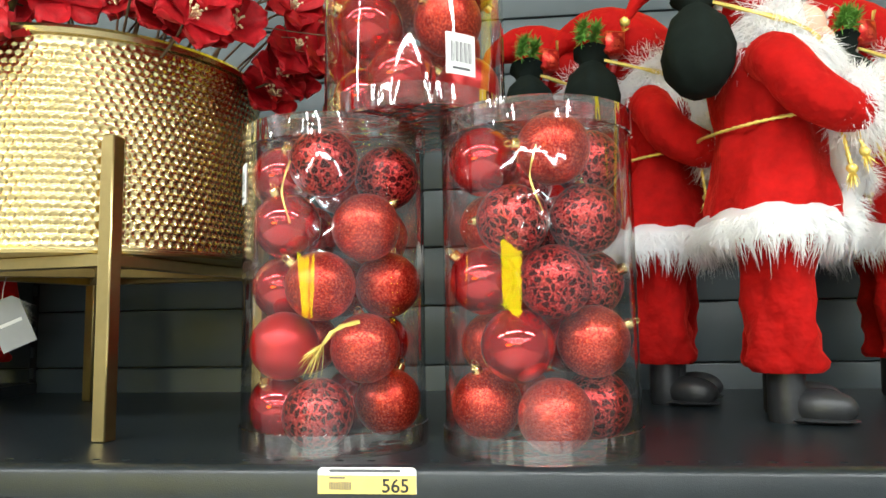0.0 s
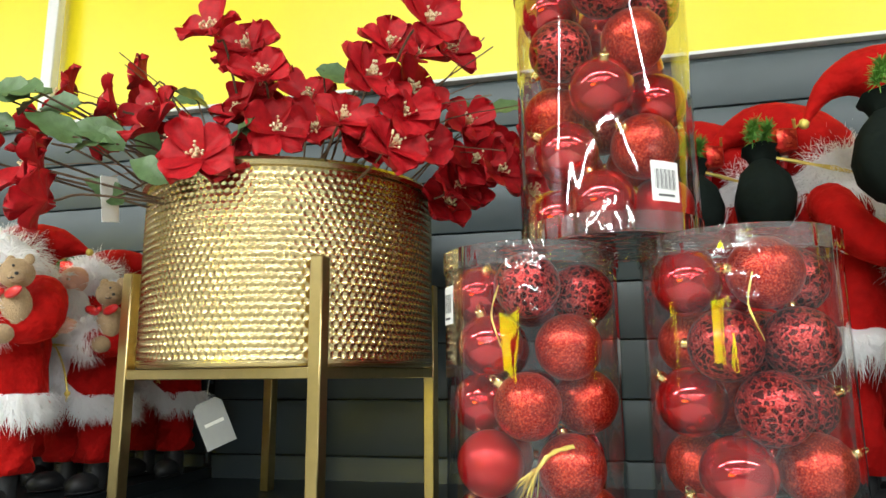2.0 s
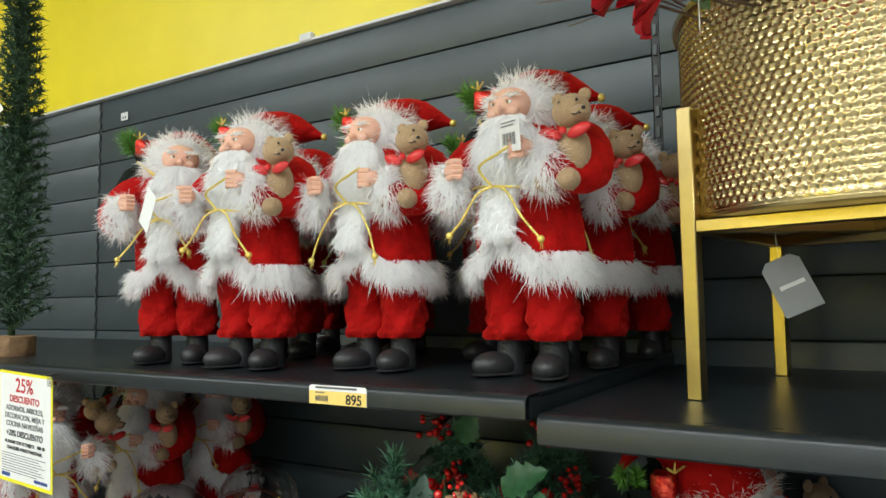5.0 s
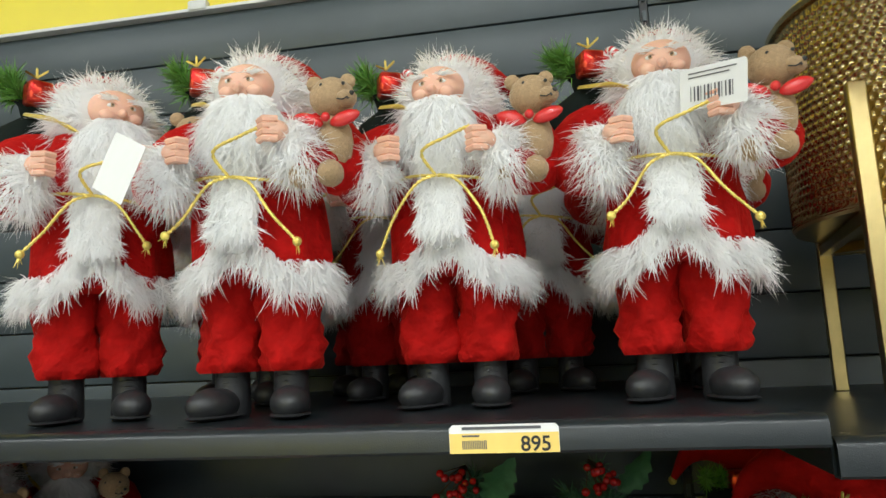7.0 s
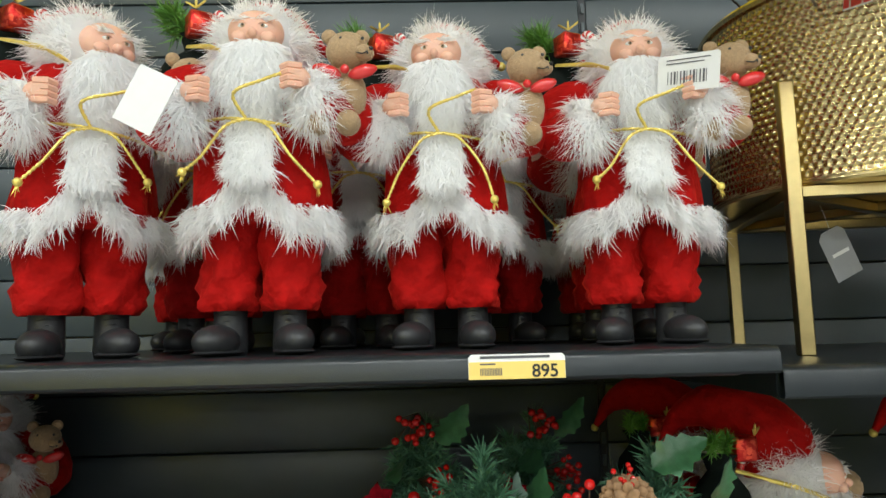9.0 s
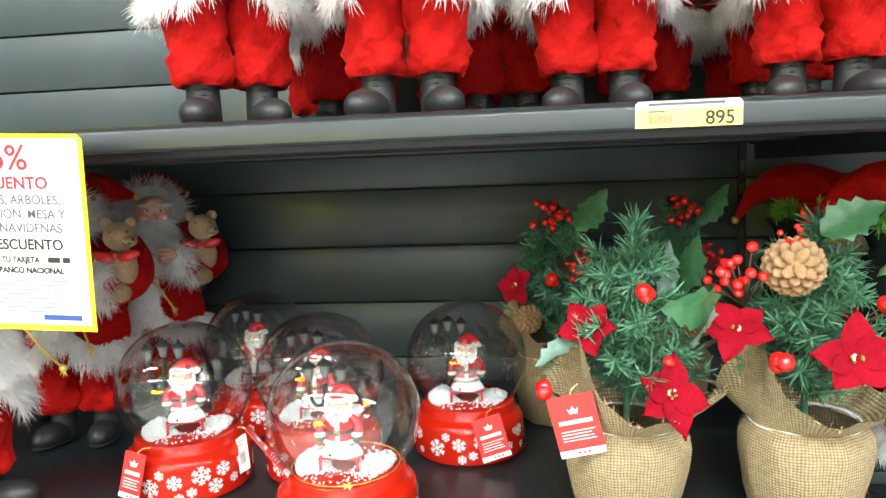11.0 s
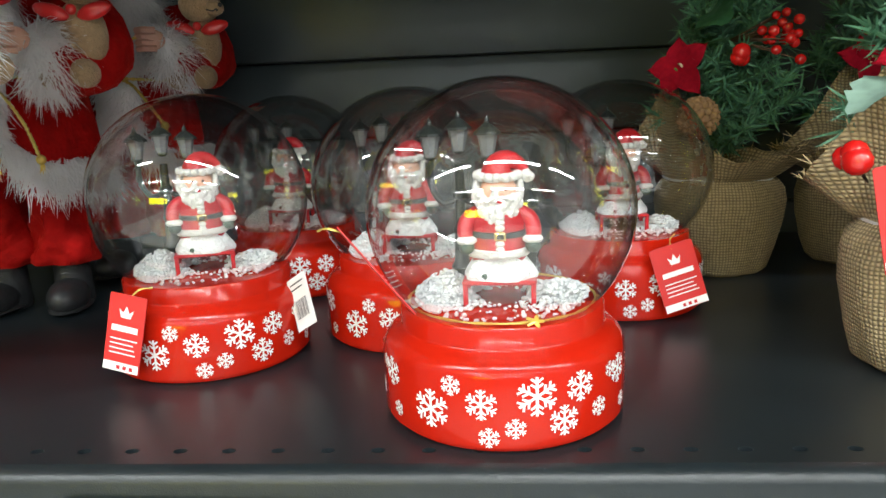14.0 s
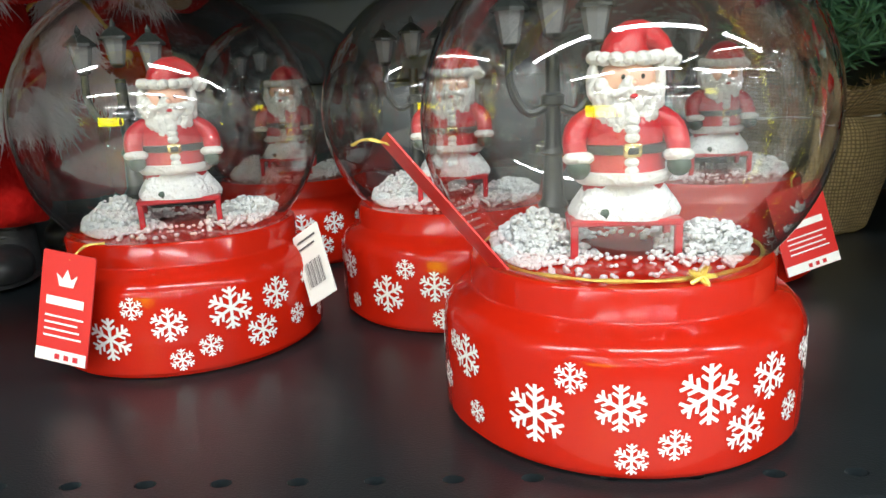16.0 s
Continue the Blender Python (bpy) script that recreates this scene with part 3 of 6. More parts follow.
# ---- plush dolls ----
def doll_mesh(seed, turn=0.0, back=False):
    """A plush doll 0.32 m tall that faces -y: boots, trousers, coat, fur, cord, sack and toy bear in one mesh."""
    global rng
    rng = np.random.default_rng(seed)
    m = Mesh()
    B, R, F, S, G, T, K, N, P, O, W = range(11)
    jig = lambda a: float(rng.uniform(-a, a))
    # boots
    for s in (-1, 1):
        x, ry = s * 0.026, radians(s * 14 + jig(8))
        rot = Matrix.Rotation(ry, 3, "Z")
        lathe(m, [(0.0, 0.0), (0.014, 0.0), (0.0155, 0.004), (0.0150, 0.02), (0.0145, 0.036), (0.0155, 0.044), (0.010, 0.045)], 18, B, (x, 0.004, 0.0))
        ellip(m, (x + 0.020 * math.sin(ry), -0.020 * math.cos(ry), 0.0125), (0.0165, 0.027, 0.0145), B, 18, 10, rot)
        ellip(m, (x + 0.016 * math.sin(ry), -0.015 * math.cos(ry), 0.0032), (0.0172, 0.033, 0.0032), B, 18, 6, rot)
        for k in range(4):
            tube(m, [(x - 0.008, -0.0115 + 0.004, 0.024 + k * 0.005), (x, -0.0135 + 0.003, 0.0255 + k * 0.005), (x + 0.008, -0.0115 + 0.004, 0.024 + k * 0.005)], 0.0011, 5, B)
        # trouser leg with soft folds
        ph = rng.uniform(0, 6)
        wob = lambda a, z, ph=ph: 1 + 0.10 * math.sin(3 * a + ph + z * 60) + 0.09 * math.sin(5 * a - z * 150 + ph) + 0.05 * math.sin(8 * a + z * 220)
        lathe(m, [(0.014, 0.045), (0.018, 0.039), (0.0230, 0.0385), (0.0255, 0.042), (0.0270, 0.047), (0.0250, 0.053), (0.0265, 0.060), (0.0245, 0.067), (0.0260, 0.074), (0.0255, 0.085), (0.0265, 0.095), (0.029, 0.115), (0.031, 0.135)], 32, R, (s * 0.026, 0.004, 0), 1.05, wob=wob)
    # coat
    wobc = lambda a, z: 1 + 0.05 * math.sin(5 * a + z * 50) + 0.045 * math.sin(9 * a - z * 35)
    lathe(m, [(0.048, 0.112), (0.060, 0.116), (0.060, 0.135), (0.057, 0.16), (0.056, 0.185), (0.054, 0.195), (0.056, 0.21), (0.058, 0.235), (0.050, 0.256), (0.028, 0.268)], 40, R, (0, 0.004, 0), 0.80, wob=wobc)
    # fur hem and front band, open in the middle
    vee = lambda a: np.clip(1 - np.abs(np.angle(np.exp(1j * (a + math.pi / 2)))) / 0.55, 0, 1)
    lathe(m, [(0.056, 0.103), (0.062, 0.1035), (0.0655, 0.108), (0.0665, 0.115), (0.0645, 0.123), (0.057, 0.128)], 40, F, (0, 0.004, 0), 0.82, wob=lambda a, z: 1 + 0.05 * math.sin(4 * a + seed) + 0.03 * math.sin(9 * a))
    hem = m.v[-1]
    hem[:, 2] += 0.030 * vee(np.arctan2((hem[:, 1] - 0.004) / 0.82, hem[:, 0]))
    n = 5600
    a = rng.uniform(0, 2 * math.pi, n)
    z = rng.uniform(0.103, 0.120 if back else 0.129, n) + 0.030 * vee(a)
    bulge = 1 + 0.05 * np.sin(4 * a + seed) + 0.03 * np.sin(9 * a)
    p = np.stack([0.0645 * np.cos(a) * bulge, 0.004 + 0.0535 * np.sin(a) * bulge, z], 1)
    tuft = np.stack([np.sin(a * 17 + seed), np.cos(a * 23 + z * 90), np.sin(a * 31 + z * 60)], 1) * 0.30
    d = np.stack([np.cos(a) * 0.55, np.sin(a) * 0.55, np.full(n, -0.75)], 1) + tuft
    strands(m, p, d, 0.011 if back else 0.0155, 0.0005, F, 0.35, 0.30, 0.6, nrm=d * np.array([[1, 1, 0]]))
    pts = np.array([(0, -0.053, 0.148), (0, -0.051, 0.160), (0, -0.046, 0.177), (0, -0.043, 0.195), (0, -0.046, 0.22), (0, -0.044, 0.25)])
    for k in range(len(pts) - 1):
        ellip(m, (pts[k] + pts[k + 1]) / 2, (0.0175, 0.0125, 0.022), F, 14, 8)
    n = 3000
    q = rng.uniform(0, 1, (n, 1)) * (len(pts) - 1.001)
    i = q.astype(int)[:, 0]
    p = pts[i] + (pts[i + 1] - pts[i]) * (q - i[:, None]) + np.stack([rng.uniform(-0.018, 0.018, n), rng.uniform(-0.013, -0.008, n), np.zeros(n)], 1)
    tuft = np.stack([np.sin(p[:, 2] * 240 + p[:, 0] * 150), np.zeros(n), np.cos(p[:, 2] * 310 - p[:, 0] * 200)], 1) * 0.4
    strands(m, p, np.stack([p[:, 0] * 12, np.full(n, -0.22), np.full(n, -0.85)], 1) + tuft * 0.7, 0.014, 0.0005, F, 0.1, 0.28, 0.5, nrm=np.stack([p[:, 0] * 14, np.full(n, -0.8), np.zeros(n)], 1))
    # arms, cuffs and grasping fists
    for s in (-1, 1):
        up = jig(0.008)
        path = curve_pts([(s * 0.040, 0.008, 0.246), (s * 0.070, -0.002, 0.236), (s * 0.082, -0.018, 0.208), (s * 0.068, -0.046, 0.198 + up), (s * 0.052, -0.060, 0.204 + up)], 12)
        slim = 0.8 if back else 0.95
        tube(m, path, [slim * w for w in (0.020, 0.024, 0.025, 0.025, 0.025, 0.025, 0.025, 0.024, 0.023, 0.022, 0.021, 0.020, 0.018)], 16, R)
        c = np.array((s * 0.054, -0.058, 0.208 + up))
        ellip(m, c, (0.017, 0.017, 0.024), F, 16, 10)
        p, d = on_ellipsoid(2000, c, (0.016, 0.016, 0.023))
        tuft = np.stack([np.sin(p[:, 2] * 260 + seed), np.cos(p[:, 0] * 240), np.sin(p[:, 0] * 200 + p[:, 2] * 180)], 1) * 0.35
        strands(m, p, d * 0.7 + np.array([[s * 0.30, 0, -0.45]]) + tuft, 0.0165, 0.0005, F, 0.35, 0.30, 0.6, nrm=d)
        h = np.array((s * 0.041, -0.074, 0.219 + up))
        ellip(m, h, (0.011, 0.010, 0.009), S, 12, 8)
        for k in range(4):
            tube(m, [(h[0] + s * 0.004, h[1] - 0.006, h[2] - 0.008 + k * 0.0052), (h[0] - s * 0.006, h[1] - 0.010, h[2] - 0.008 + k * 0.0052), (h[0] - s * 0.012, h[1] - 0.004, h[2] - 0.008 + k * 0.0052)], 0.0029, 6, S)
    # head, hair and beard turned together
    hm = Mesh()
    ellip(hm, (0, 0.004, 0.289), (0.042, 0.039, 0.041), F, 22, 14)
    ellip(hm, (0, -0.0300, 0.2920), (0.0245, 0.0190, 0.0200), S, 22, 14)
    ellip(hm, (0, -0.0495, 0.2850), (0.0042, 0.0055, 0.0042), S, 12, 8)
    for s in (-1, 1):
        ellip(hm, (s * 0.0120, -0.0440, 0.2830), (0.0070, 0.0050, 0.0052), S, 12, 8)
        ellip(hm, (s * 0.0088, -0.0462, 0.2922), (0.0040, 0.0022, 0.0023), W, 12, 8)
        ellip(hm, (s * 0.0086, -0.0480, 0.2921), (0.0018, 0.0009, 0.0019), T, 10, 6)
        ellip(hm, (s * 0.0086, -0.0486, 0.2921), (0.0009, 0.0006, 0.0010), B, 8, 6)
        tube(hm, curve_pts([(s * 0.0046, -0.0482, 0.2930), (s * 0.0088, -0.0488, 0.2948), (s * 0.0132, -0.0460, 0.2930)], 6), 0.0007, 5, S)
    ellip(hm, (0, -0.035, 0.252), (0.036, 0.021, 0.029), F, 18, 12)
    p, d = on_ellipsoid(4200, (0, -0.036, 0.250), (0.036, 0.022, 0.031), lambda q: (q[:, 1] < 0.25))
    tuft = np.stack([np.sin(p[:, 0] * 330 + seed), np.zeros(len(p)), np.zeros(len(p))], 1) * 0.25
    strands(hm, p, d * 0.35 + np.array([[0, -0.05, -0.9]]) + tuft, 0.022, 0.0005, F, 0.1, 0.2, 0.5, nrm=d)
    p, d = on_ellipsoid(7600, (0, 0.004, 0.289), (0.041, 0.038, 0.040), lambda q: (q[:, 2] > -0.6))
    ok = ~((p[:, 1] < -0.008) & (p[:, 2] < 0.3120) & (np.abs(p[:, 0]) < 0.0260))
    ok &= ~((p[:, 1] > 0.022) & (p[:, 2] > 0.290))
    p, d = p[ok], d[ok]
    tuft = np.stack([np.sin(p[:, 2] * 210 + seed), np.sin(p[:, 0] * 190), np.cos(p[:, 0] * 230 + p[:, 2] * 150)], 1) * 0.33
    strands(hm, p, d * 0.6 + np.array([[0, 0.42, -0.05]]) + tuft * 0.9, 0.018, 0.0005, F, 0.25, 0.34, 0.7, nrm=d)
    for s in (-1, 1):
        pe = np.array((s * 0.0105, -0.0470, 0.2985)) + rng.normal(0, 0.002, (90, 3)) * np.array([2.2, 0.3, 0.5])
        strands(hm, pe, np.tile([[s * 0.9, -0.2, 0.15]], (90, 1)), 0.008, 0.0004, F, 0.1, 0.2)
    n = 520
    pm = np.stack([rng.uniform(-0.019, 0.019, n), np.full(n, -0.0480), rng.uniform(0.2725, 0.2800, n)], 1)
    pm[:, 1] += 20 * pm[:, 0] ** 2
    strands(hm, pm, np.stack([pm[:, 0] * 45, np.full(n, -0.25), np.full(n, -0.6)], 1), 0.016, 0.0006, F, 0.2, 0.2, nrm=np.tile([[0, -1.0, 0]], (n, 1)))
    # the soft pointed cap falls back and sideways, a bead at its tip
    hat = curve_pts([(0.0, 0.012, 0.294), (0.006, 0.028, 0.312), (0.022, 0.046, 0.322), (0.042, 0.058, 0.318), (0.060, 0.064, 0.312)], 14)
    if back:
        hat = curve_pts([(0.0, 0.004, 0.300), (-0.004, 0.030, 0.334), (-0.010, 0.066, 0.352), (-0.014, 0.100, 0.342), (-0.016, 0.122, 0.312)], 14)
    tube(hm, hat, [0.036, 0.040, 0.039, 0.037, 0.034, 0.030, 0.027, 0.023, 0.020, 0.016, 0.013, 0.010, 0.007, 0.005, 0.003], 18, R)
    ellip(hm, tuple(hat[-1]), 0.0048, G, 10, 6)
    rot = Matrix.Rotation(radians(turn), 3, "Z")
    m.add(turned(np.concatenate(hm.v), rot, (0, 0, -0.010)), hm.f, 0)
    m.mi[-len(hm.f):] = hm.mi
    # cord belt and its two ends
    ring = [(0.058 * math.cos(t), 0.000 + 0.062 * math.sin(t), 0.194 + 0.003 * math.sin(2 * t)) for t in np.linspace(0, 2 * math.pi, 150)]
    tube(m, ring, 0.0013, 7, G, 1400)
    for s in (-1, 1):
        end = curve_pts([(s * 0.002, -0.064, 0.194), (s * 0.018, -0.068, 0.186), (s * 0.036, -0.071, 0.160), (s * (0.046 + jig(0.012)), -0.072, 0.138 + jig(0.012))], 48)
        tube(m, end, 0.0012, 7, G, 1400)
        ellip(m, tuple(end[-1]), 0.0038, G, 8, 6)
        strands(m, np.tile([tuple(end[-1])], (10, 1)), np.tile([[0, 0, -1.0]], (10, 1)), 0.010, 0.0006, G, 0, 0.2)
    tube(m, curve_pts([(-0.002, -0.064, 0.194), (-0.010, -0.074, 0.212), (0.016, -0.080, 0.222), (0.032, -0.080, 0.228)], 40), 0.0013, 7, G, 1400)
    # toy bear in the crook of one arm
    bx = np.array((0.079, -0.046, -0.004))
    ellip(m, bx + (0, 0, 0.225), (0.018, 0.016, 0.026), T, 14, 8)
    ellip(m, bx + (0.002, -0.004, 0.262), (0.019, 0.018, 0.017), T, 14, 9)
    ellip(m, bx + (0.016, -0.014, 0.257), (0.009, 0.009, 0.007), T, 10, 7)
    ellip(m, bx + (0.022, -0.020, 0.259), (0.0022, 0.0022, 0.002), B, 8, 5)
    for s in (-1, 1):
        ellip(m, bx + (s * 0.014, 0, 0.277), (0.007, 0.004, 0.007), T, 10, 6)
        ellip(m, bx + (-0.010 + s * 0.012, -0.014, 0.196), (0.011, 0.013, 0.011), T, 12, 7)
        ellip(m, bx + (s * 0.015, -0.016, 0.240), (0.013, 0.004, 0.006), P, 10, 6, Matrix.Rotation(radians(-s * 18), 3, "Y"))
    ellip(m, bx + (0, -0.019, 0.241), (0.004, 0.004, 0.004), P, 8, 6)
    for s in (-1, 1):
        ellip(m, bx + (0.006 + s * 0.009, -0.019, 0.268), (0.0016, 0.0014, 0.0016), B, 8, 6)
        tube(m, curve_pts([bx + np.array((0.019, -0.0225, 0.2555)), bx + np.array((0.017 + s * 0.002, -0.0222, 0.2535)), bx + np.array((0.015 + s * 0.005, -0.0205, 0.2550))], 6), 0.0006, 5, B)
    # sack over the other shoulder, with a wrapped parcel, a sprig and a striped cane
    sc = np.array((-0.064, 0.058, 0.256)) if back else np.array((-0.072, 0.032, 0.254))
    lathe(m, [(0.0, -0.040), (0.018, -0.037), (0.030, -0.022), (0.033, -0.004), (0.027, 0.018), (0.013, 0.034), (0.018, 0.044), (0.023, 0.048)], 22, K, sc, 0.9, Matrix.Rotation(radians(12), 3, "Y"), wob=lambda a, z: 1 + 0.05 * math.sin(6 * a))
    tube(m, curve_pts([sc + (0.0, -0.014, 0.036), (-0.034, -0.030, 0.268), (0.004, -0.048, 0.240)], 10), 0.0018, 6, G, 900)
    box(m, sc + (0.012, -0.020, 0.054), (0.022, 0.022, 0.022), O, 0.002, Matrix.Rotation(0.5, 3, "Z"))
    for k in range(4):
        t = k * math.pi / 4
        tube(m, curve_pts([sc + (0.012, -0.032, 0.066), sc + (0.012 + 0.010 * math.cos(t * 2), -0.036 + 0.004 * math.sin(t), 0.072 + 0.003 * math.sin(t * 2)), sc + (0.012, -0.032, 0.066)], 8), 0.0011, 5, G)
    for b in ((-0.004, -0.004, 0.05), (-0.014, 0.006, 0.052)):
        tip = sc + b + np.array((-0.010, -0.006, 0.014 if back else 0.022))
        q = rng.uniform(0, 1, (260, 1))
        strands(m, (sc + b) + (tip - sc - b) * q, np.tile([[-0.35, -0.1, 0.6]], (260, 1)), 0.012 if back else 0.022, 0.0007, N, 0, 0.6)
    cane = curve_pts([sc + (0.028, -0.016, 0.032), sc + (0.027, -0.022, 0.056), sc + (0.032, -0.028, 0.062), sc + (0.038, -0.030, 0.054)], 12)
    for k in range(12):
        tube(m, cane[k:k + 2], 0.0038, 8, W if k % 2 else P)
    if back:
        # cord ends hanging at the side
        for dy, dz in ((-0.050, 0.0), (-0.040, -0.012)):
            end = curve_pts([(-0.050, dy + 0.016, 0.196), (-0.060, dy, 0.186), (-0.063, dy - 0.004, 0.160 + dz)], 36)
            tube(m, end, 0.0014, 7, G, 1400)
            ellip(m, tuple(end[-1]), 0.0040, G, 8, 6)
            strands(m, np.tile([tuple(end[-1])], (34, 1)), np.tile([[0, 0, -1.0]], (34, 1)), 0.014, 0.0006, G, 0, 0.22)
        # fur collar over the shoulders
        ellip(m, (0, 0.0, 0.256), (0.052, 0.046, 0.018), F, 20, 8)
        p, d = on_ellipsoid(2600, (0, 0.0, 0.254), (0.052, 0.046, 0.018))
        strands(m, p, d * 0.7 + np.array([[0, 0, -0.5]]), 0.018, 0.0006, F, 0.4, 0.28, nrm=d)
        # the large dolls have longer legs and a flared coat
        for k, v in enumerate(m.v):
            v[:, 2] += 0.040 * np.clip((v[:, 2] - 0.05) / 0.05, 0, 1)
            v[:, :2] *= 0.95
            flare = np.clip((0.232 - v[:, 2:]) / 0.09, 0, 1) * np.clip((v[:, 2:] - 0.120) / 0.02, 0, 1)
            v[:, :2] *= 1 + 0.16 * flare
    return m.mesh("plush_doll", [BOOT, VELVET, FUR, SKIN, ROPE, BEAR, SACK, SPRIG, RIBBON, GIFT, WHITE], 50)


DOLLS = [doll_mesh(3, 0), doll_mesh(8, 22), doll_mesh(12, -6), doll_mesh(15, 6, True)]


def doll(x, y, z, turn, size, kind, label, group):
    ob = part("plush_doll", DOLLS[kind], None, None, at=pose(x, y, z, 0, 0, turn) @ Matrix.Diagonal((size, size, size, 1)))
    return tagged(ob, label, "doll", group)


FRONT = "plush doll in red velvet and white fur"
for x, y, turn, k in ((-1.290, 0.600, 30, 1), (-1.128, 0.590, 4, 0), (-0.962, 0.640, -2, 2), (-0.770, 0.638, -6, 0)):
    doll(x, y, Z_DOLL, turn, 1.0, k, FRONT + " at the shelf edge", "small plush dolls")
for x, y, turn, k in ((-1.215, 0.745, 10, 2), (-1.050, 0.76, 0, 1), (-0.890, 0.82, 5, 0), (-0.757, 0.770, -5, 2), (-0.745, 0.92, 0, 1), (-1.11, 0.89, 4, 0), (-1.28, 0.88, 4, 2)):
    doll(x, y, Z_DOLL, turn, 0.97, k, FRONT + " in the back row", "small plush dolls")
LARGE = "large red velvet plush doll with black sack"
for x, y, turn, k in ((0.298, 0.745, 74, 3), (0.215, 0.885, 70, 3), (0.50, 0.90, 80, 3), (0.125, 0.945, 84, 3)):
    doll(x, y, Z_RIGHT, turn, 1.25, k, LARGE + " standing side on", "large plush dolls")
for x, y, turn, k in ((-0.590, 0.740, 62, 3), (-0.620, 0.915, 60, 3), (-0.30, 0.8, 60, 3)):
    doll(x, y, Z_RLOW, turn, 1.16, k, LARGE + " on the lower shelf", "large plush dolls")
for x, y, turn, k in ((-1.572, 0.565, 84, 0), (-1.592, 0.775, 12, 2), (-1.556, 0.905, 14, 1), (-1.75, 0.86, 20, 0), (-1.75, 0.68, 50, 2)):
    doll(x, y, Z_LOW, turn, 1.0, k, FRONT + " on the lower shelf", "small plush dolls")


# ---- golden planter with its flowers ----
planter = thing("planter", "hammered golden metal planter on a square four-legged stand", "planter", at=pose(-0.453, 0.759, 0))
ZP0, ZP1, RP = 1.572, 1.783, 0.176


def hammered(r, z0, z1, pitch=0.0088, per=6, depth=0.0022):
    """A cylinder wall beaten into a hexagonal field of shallow dents."""
    n = int(round(2 * math.pi * r / pitch))
    cols, dz = n * per, pitch * 0.866 / per
    rows = int((z1 - z0) / dz)
    u, v = np.meshgrid(np.arange(cols) / per, np.arange(rows + 1) / per)
    best = np.full(u.shape, 9.0)
    vi = np.floor(v)
    for k in (-1, 0, 1, 2):
        row = vi + k
        off = np.where(row % 2 == 0, 0.0, 0.5)
        du = u - off
        du -= np.round(du)
        dv = (v - row) * 0.866
        best = np.minimum(best, du * du + dv * dv)
    h = -depth * np.clip(1 - best / 0.2, 0, 1) ** 0.8
    edge = np.clip(np.minimum(v, v.max() - v) / 1.5, 0, 1)
    rr = r + h * edge
    a = u / n * 2 * math.pi
    vs = np.stack([rr * np.cos(a), rr * np.sin(a), z0 + v * per * dz], -1).reshape(-1, 3)
    j = np.arange(cols)
    k = (j + 1) % cols
    f = np.concatenate([np.stack([i * cols + j, i * cols + k, (i + 1) * cols + k, (i + 1) * cols + j], 1) for i in range(rows)])
    m = Mesh()
    m.add(vs, f.tolist(), 0)
    return m


part("pot", hammered(RP, ZP0 + 0.004, ZP1 - 0.003), GOLD, planter, "golden metal pot beaten with small dents", angle=0)
m = Mesh()
lathe(m, [(0.0, ZP0), (0.166, ZP0), (0.174, ZP0 + 0.001), (RP + 0.0005, ZP0 + 0.006)], 72)
part("pot_base", m, GOLDLEG, planter)
m = Mesh()
lathe(m, [(RP - 0.004, ZP1 - 0.10), (RP - 0.004, ZP1), (RP - 0.002, ZP1 + 0.004), (RP + 0.003, ZP1 + 0.005), (RP + 0.006, ZP1 + 0.001), (RP + 0.005, ZP1 - 0.004), (RP, ZP1 - 0.005)], 96)
part("rim", m, GOLD, planter, "smooth rolled golden rim")
ang = math.atan2(0.607 - 0.760, -0.355 + 0.459)
feet = []
for k in range(4):
    a = ang - k * math.pi / 2
    x, y = 0.185 * math.cos(a), 0.185 * math.sin(a)
    feet.append((x, y))
    m = Mesh()
    box(m, (x, y, (Z_RIGHT + 1.682) / 2), (0.015, 0.015, 1.682 - Z_RIGHT), 0, 0.0012, Matrix.Rotation(a + math.pi / 4, 3, "Z"))
    part("leg", m, GOLDLEG, planter)
for k in range(4):
    (ax, ay), (bx, by) = feet[k], feet[(k + 1) % 4]
    m = Mesh()
    ln = math.hypot(bx - ax, by - ay)
    box(m, ((ax + bx) / 2, (ay + by) / 2, ZP0 - 0.0062), (ln - 0.014, 0.012, 0.012), 0, 0.001, Matrix.Rotation(math.atan2(by - ay, bx - ax), 3, "Z"))
    part("crossbar", m, GOLDLEG, planter)
for k in range(2):
    (ax, ay), (bx, by) = feet[k], feet[k + 2]
    m = Mesh()
    box(m, (0, 0, ZP0 - 0.0062 - 0.0005 * k), (0.35, 0.012, 0.011), 0, 0.001, Matrix.Rotation(math.atan2(by - ay, bx - ax), 3, "Z"))
    part("brace", m, GOLDLEG, planter)
m = Mesh()
lathe(m, [(0.0, ZP1 - 0.03), (0.171, ZP1 - 0.03)], 32)
part("filling", m, STEM, planter, "dark filling inside the pot")


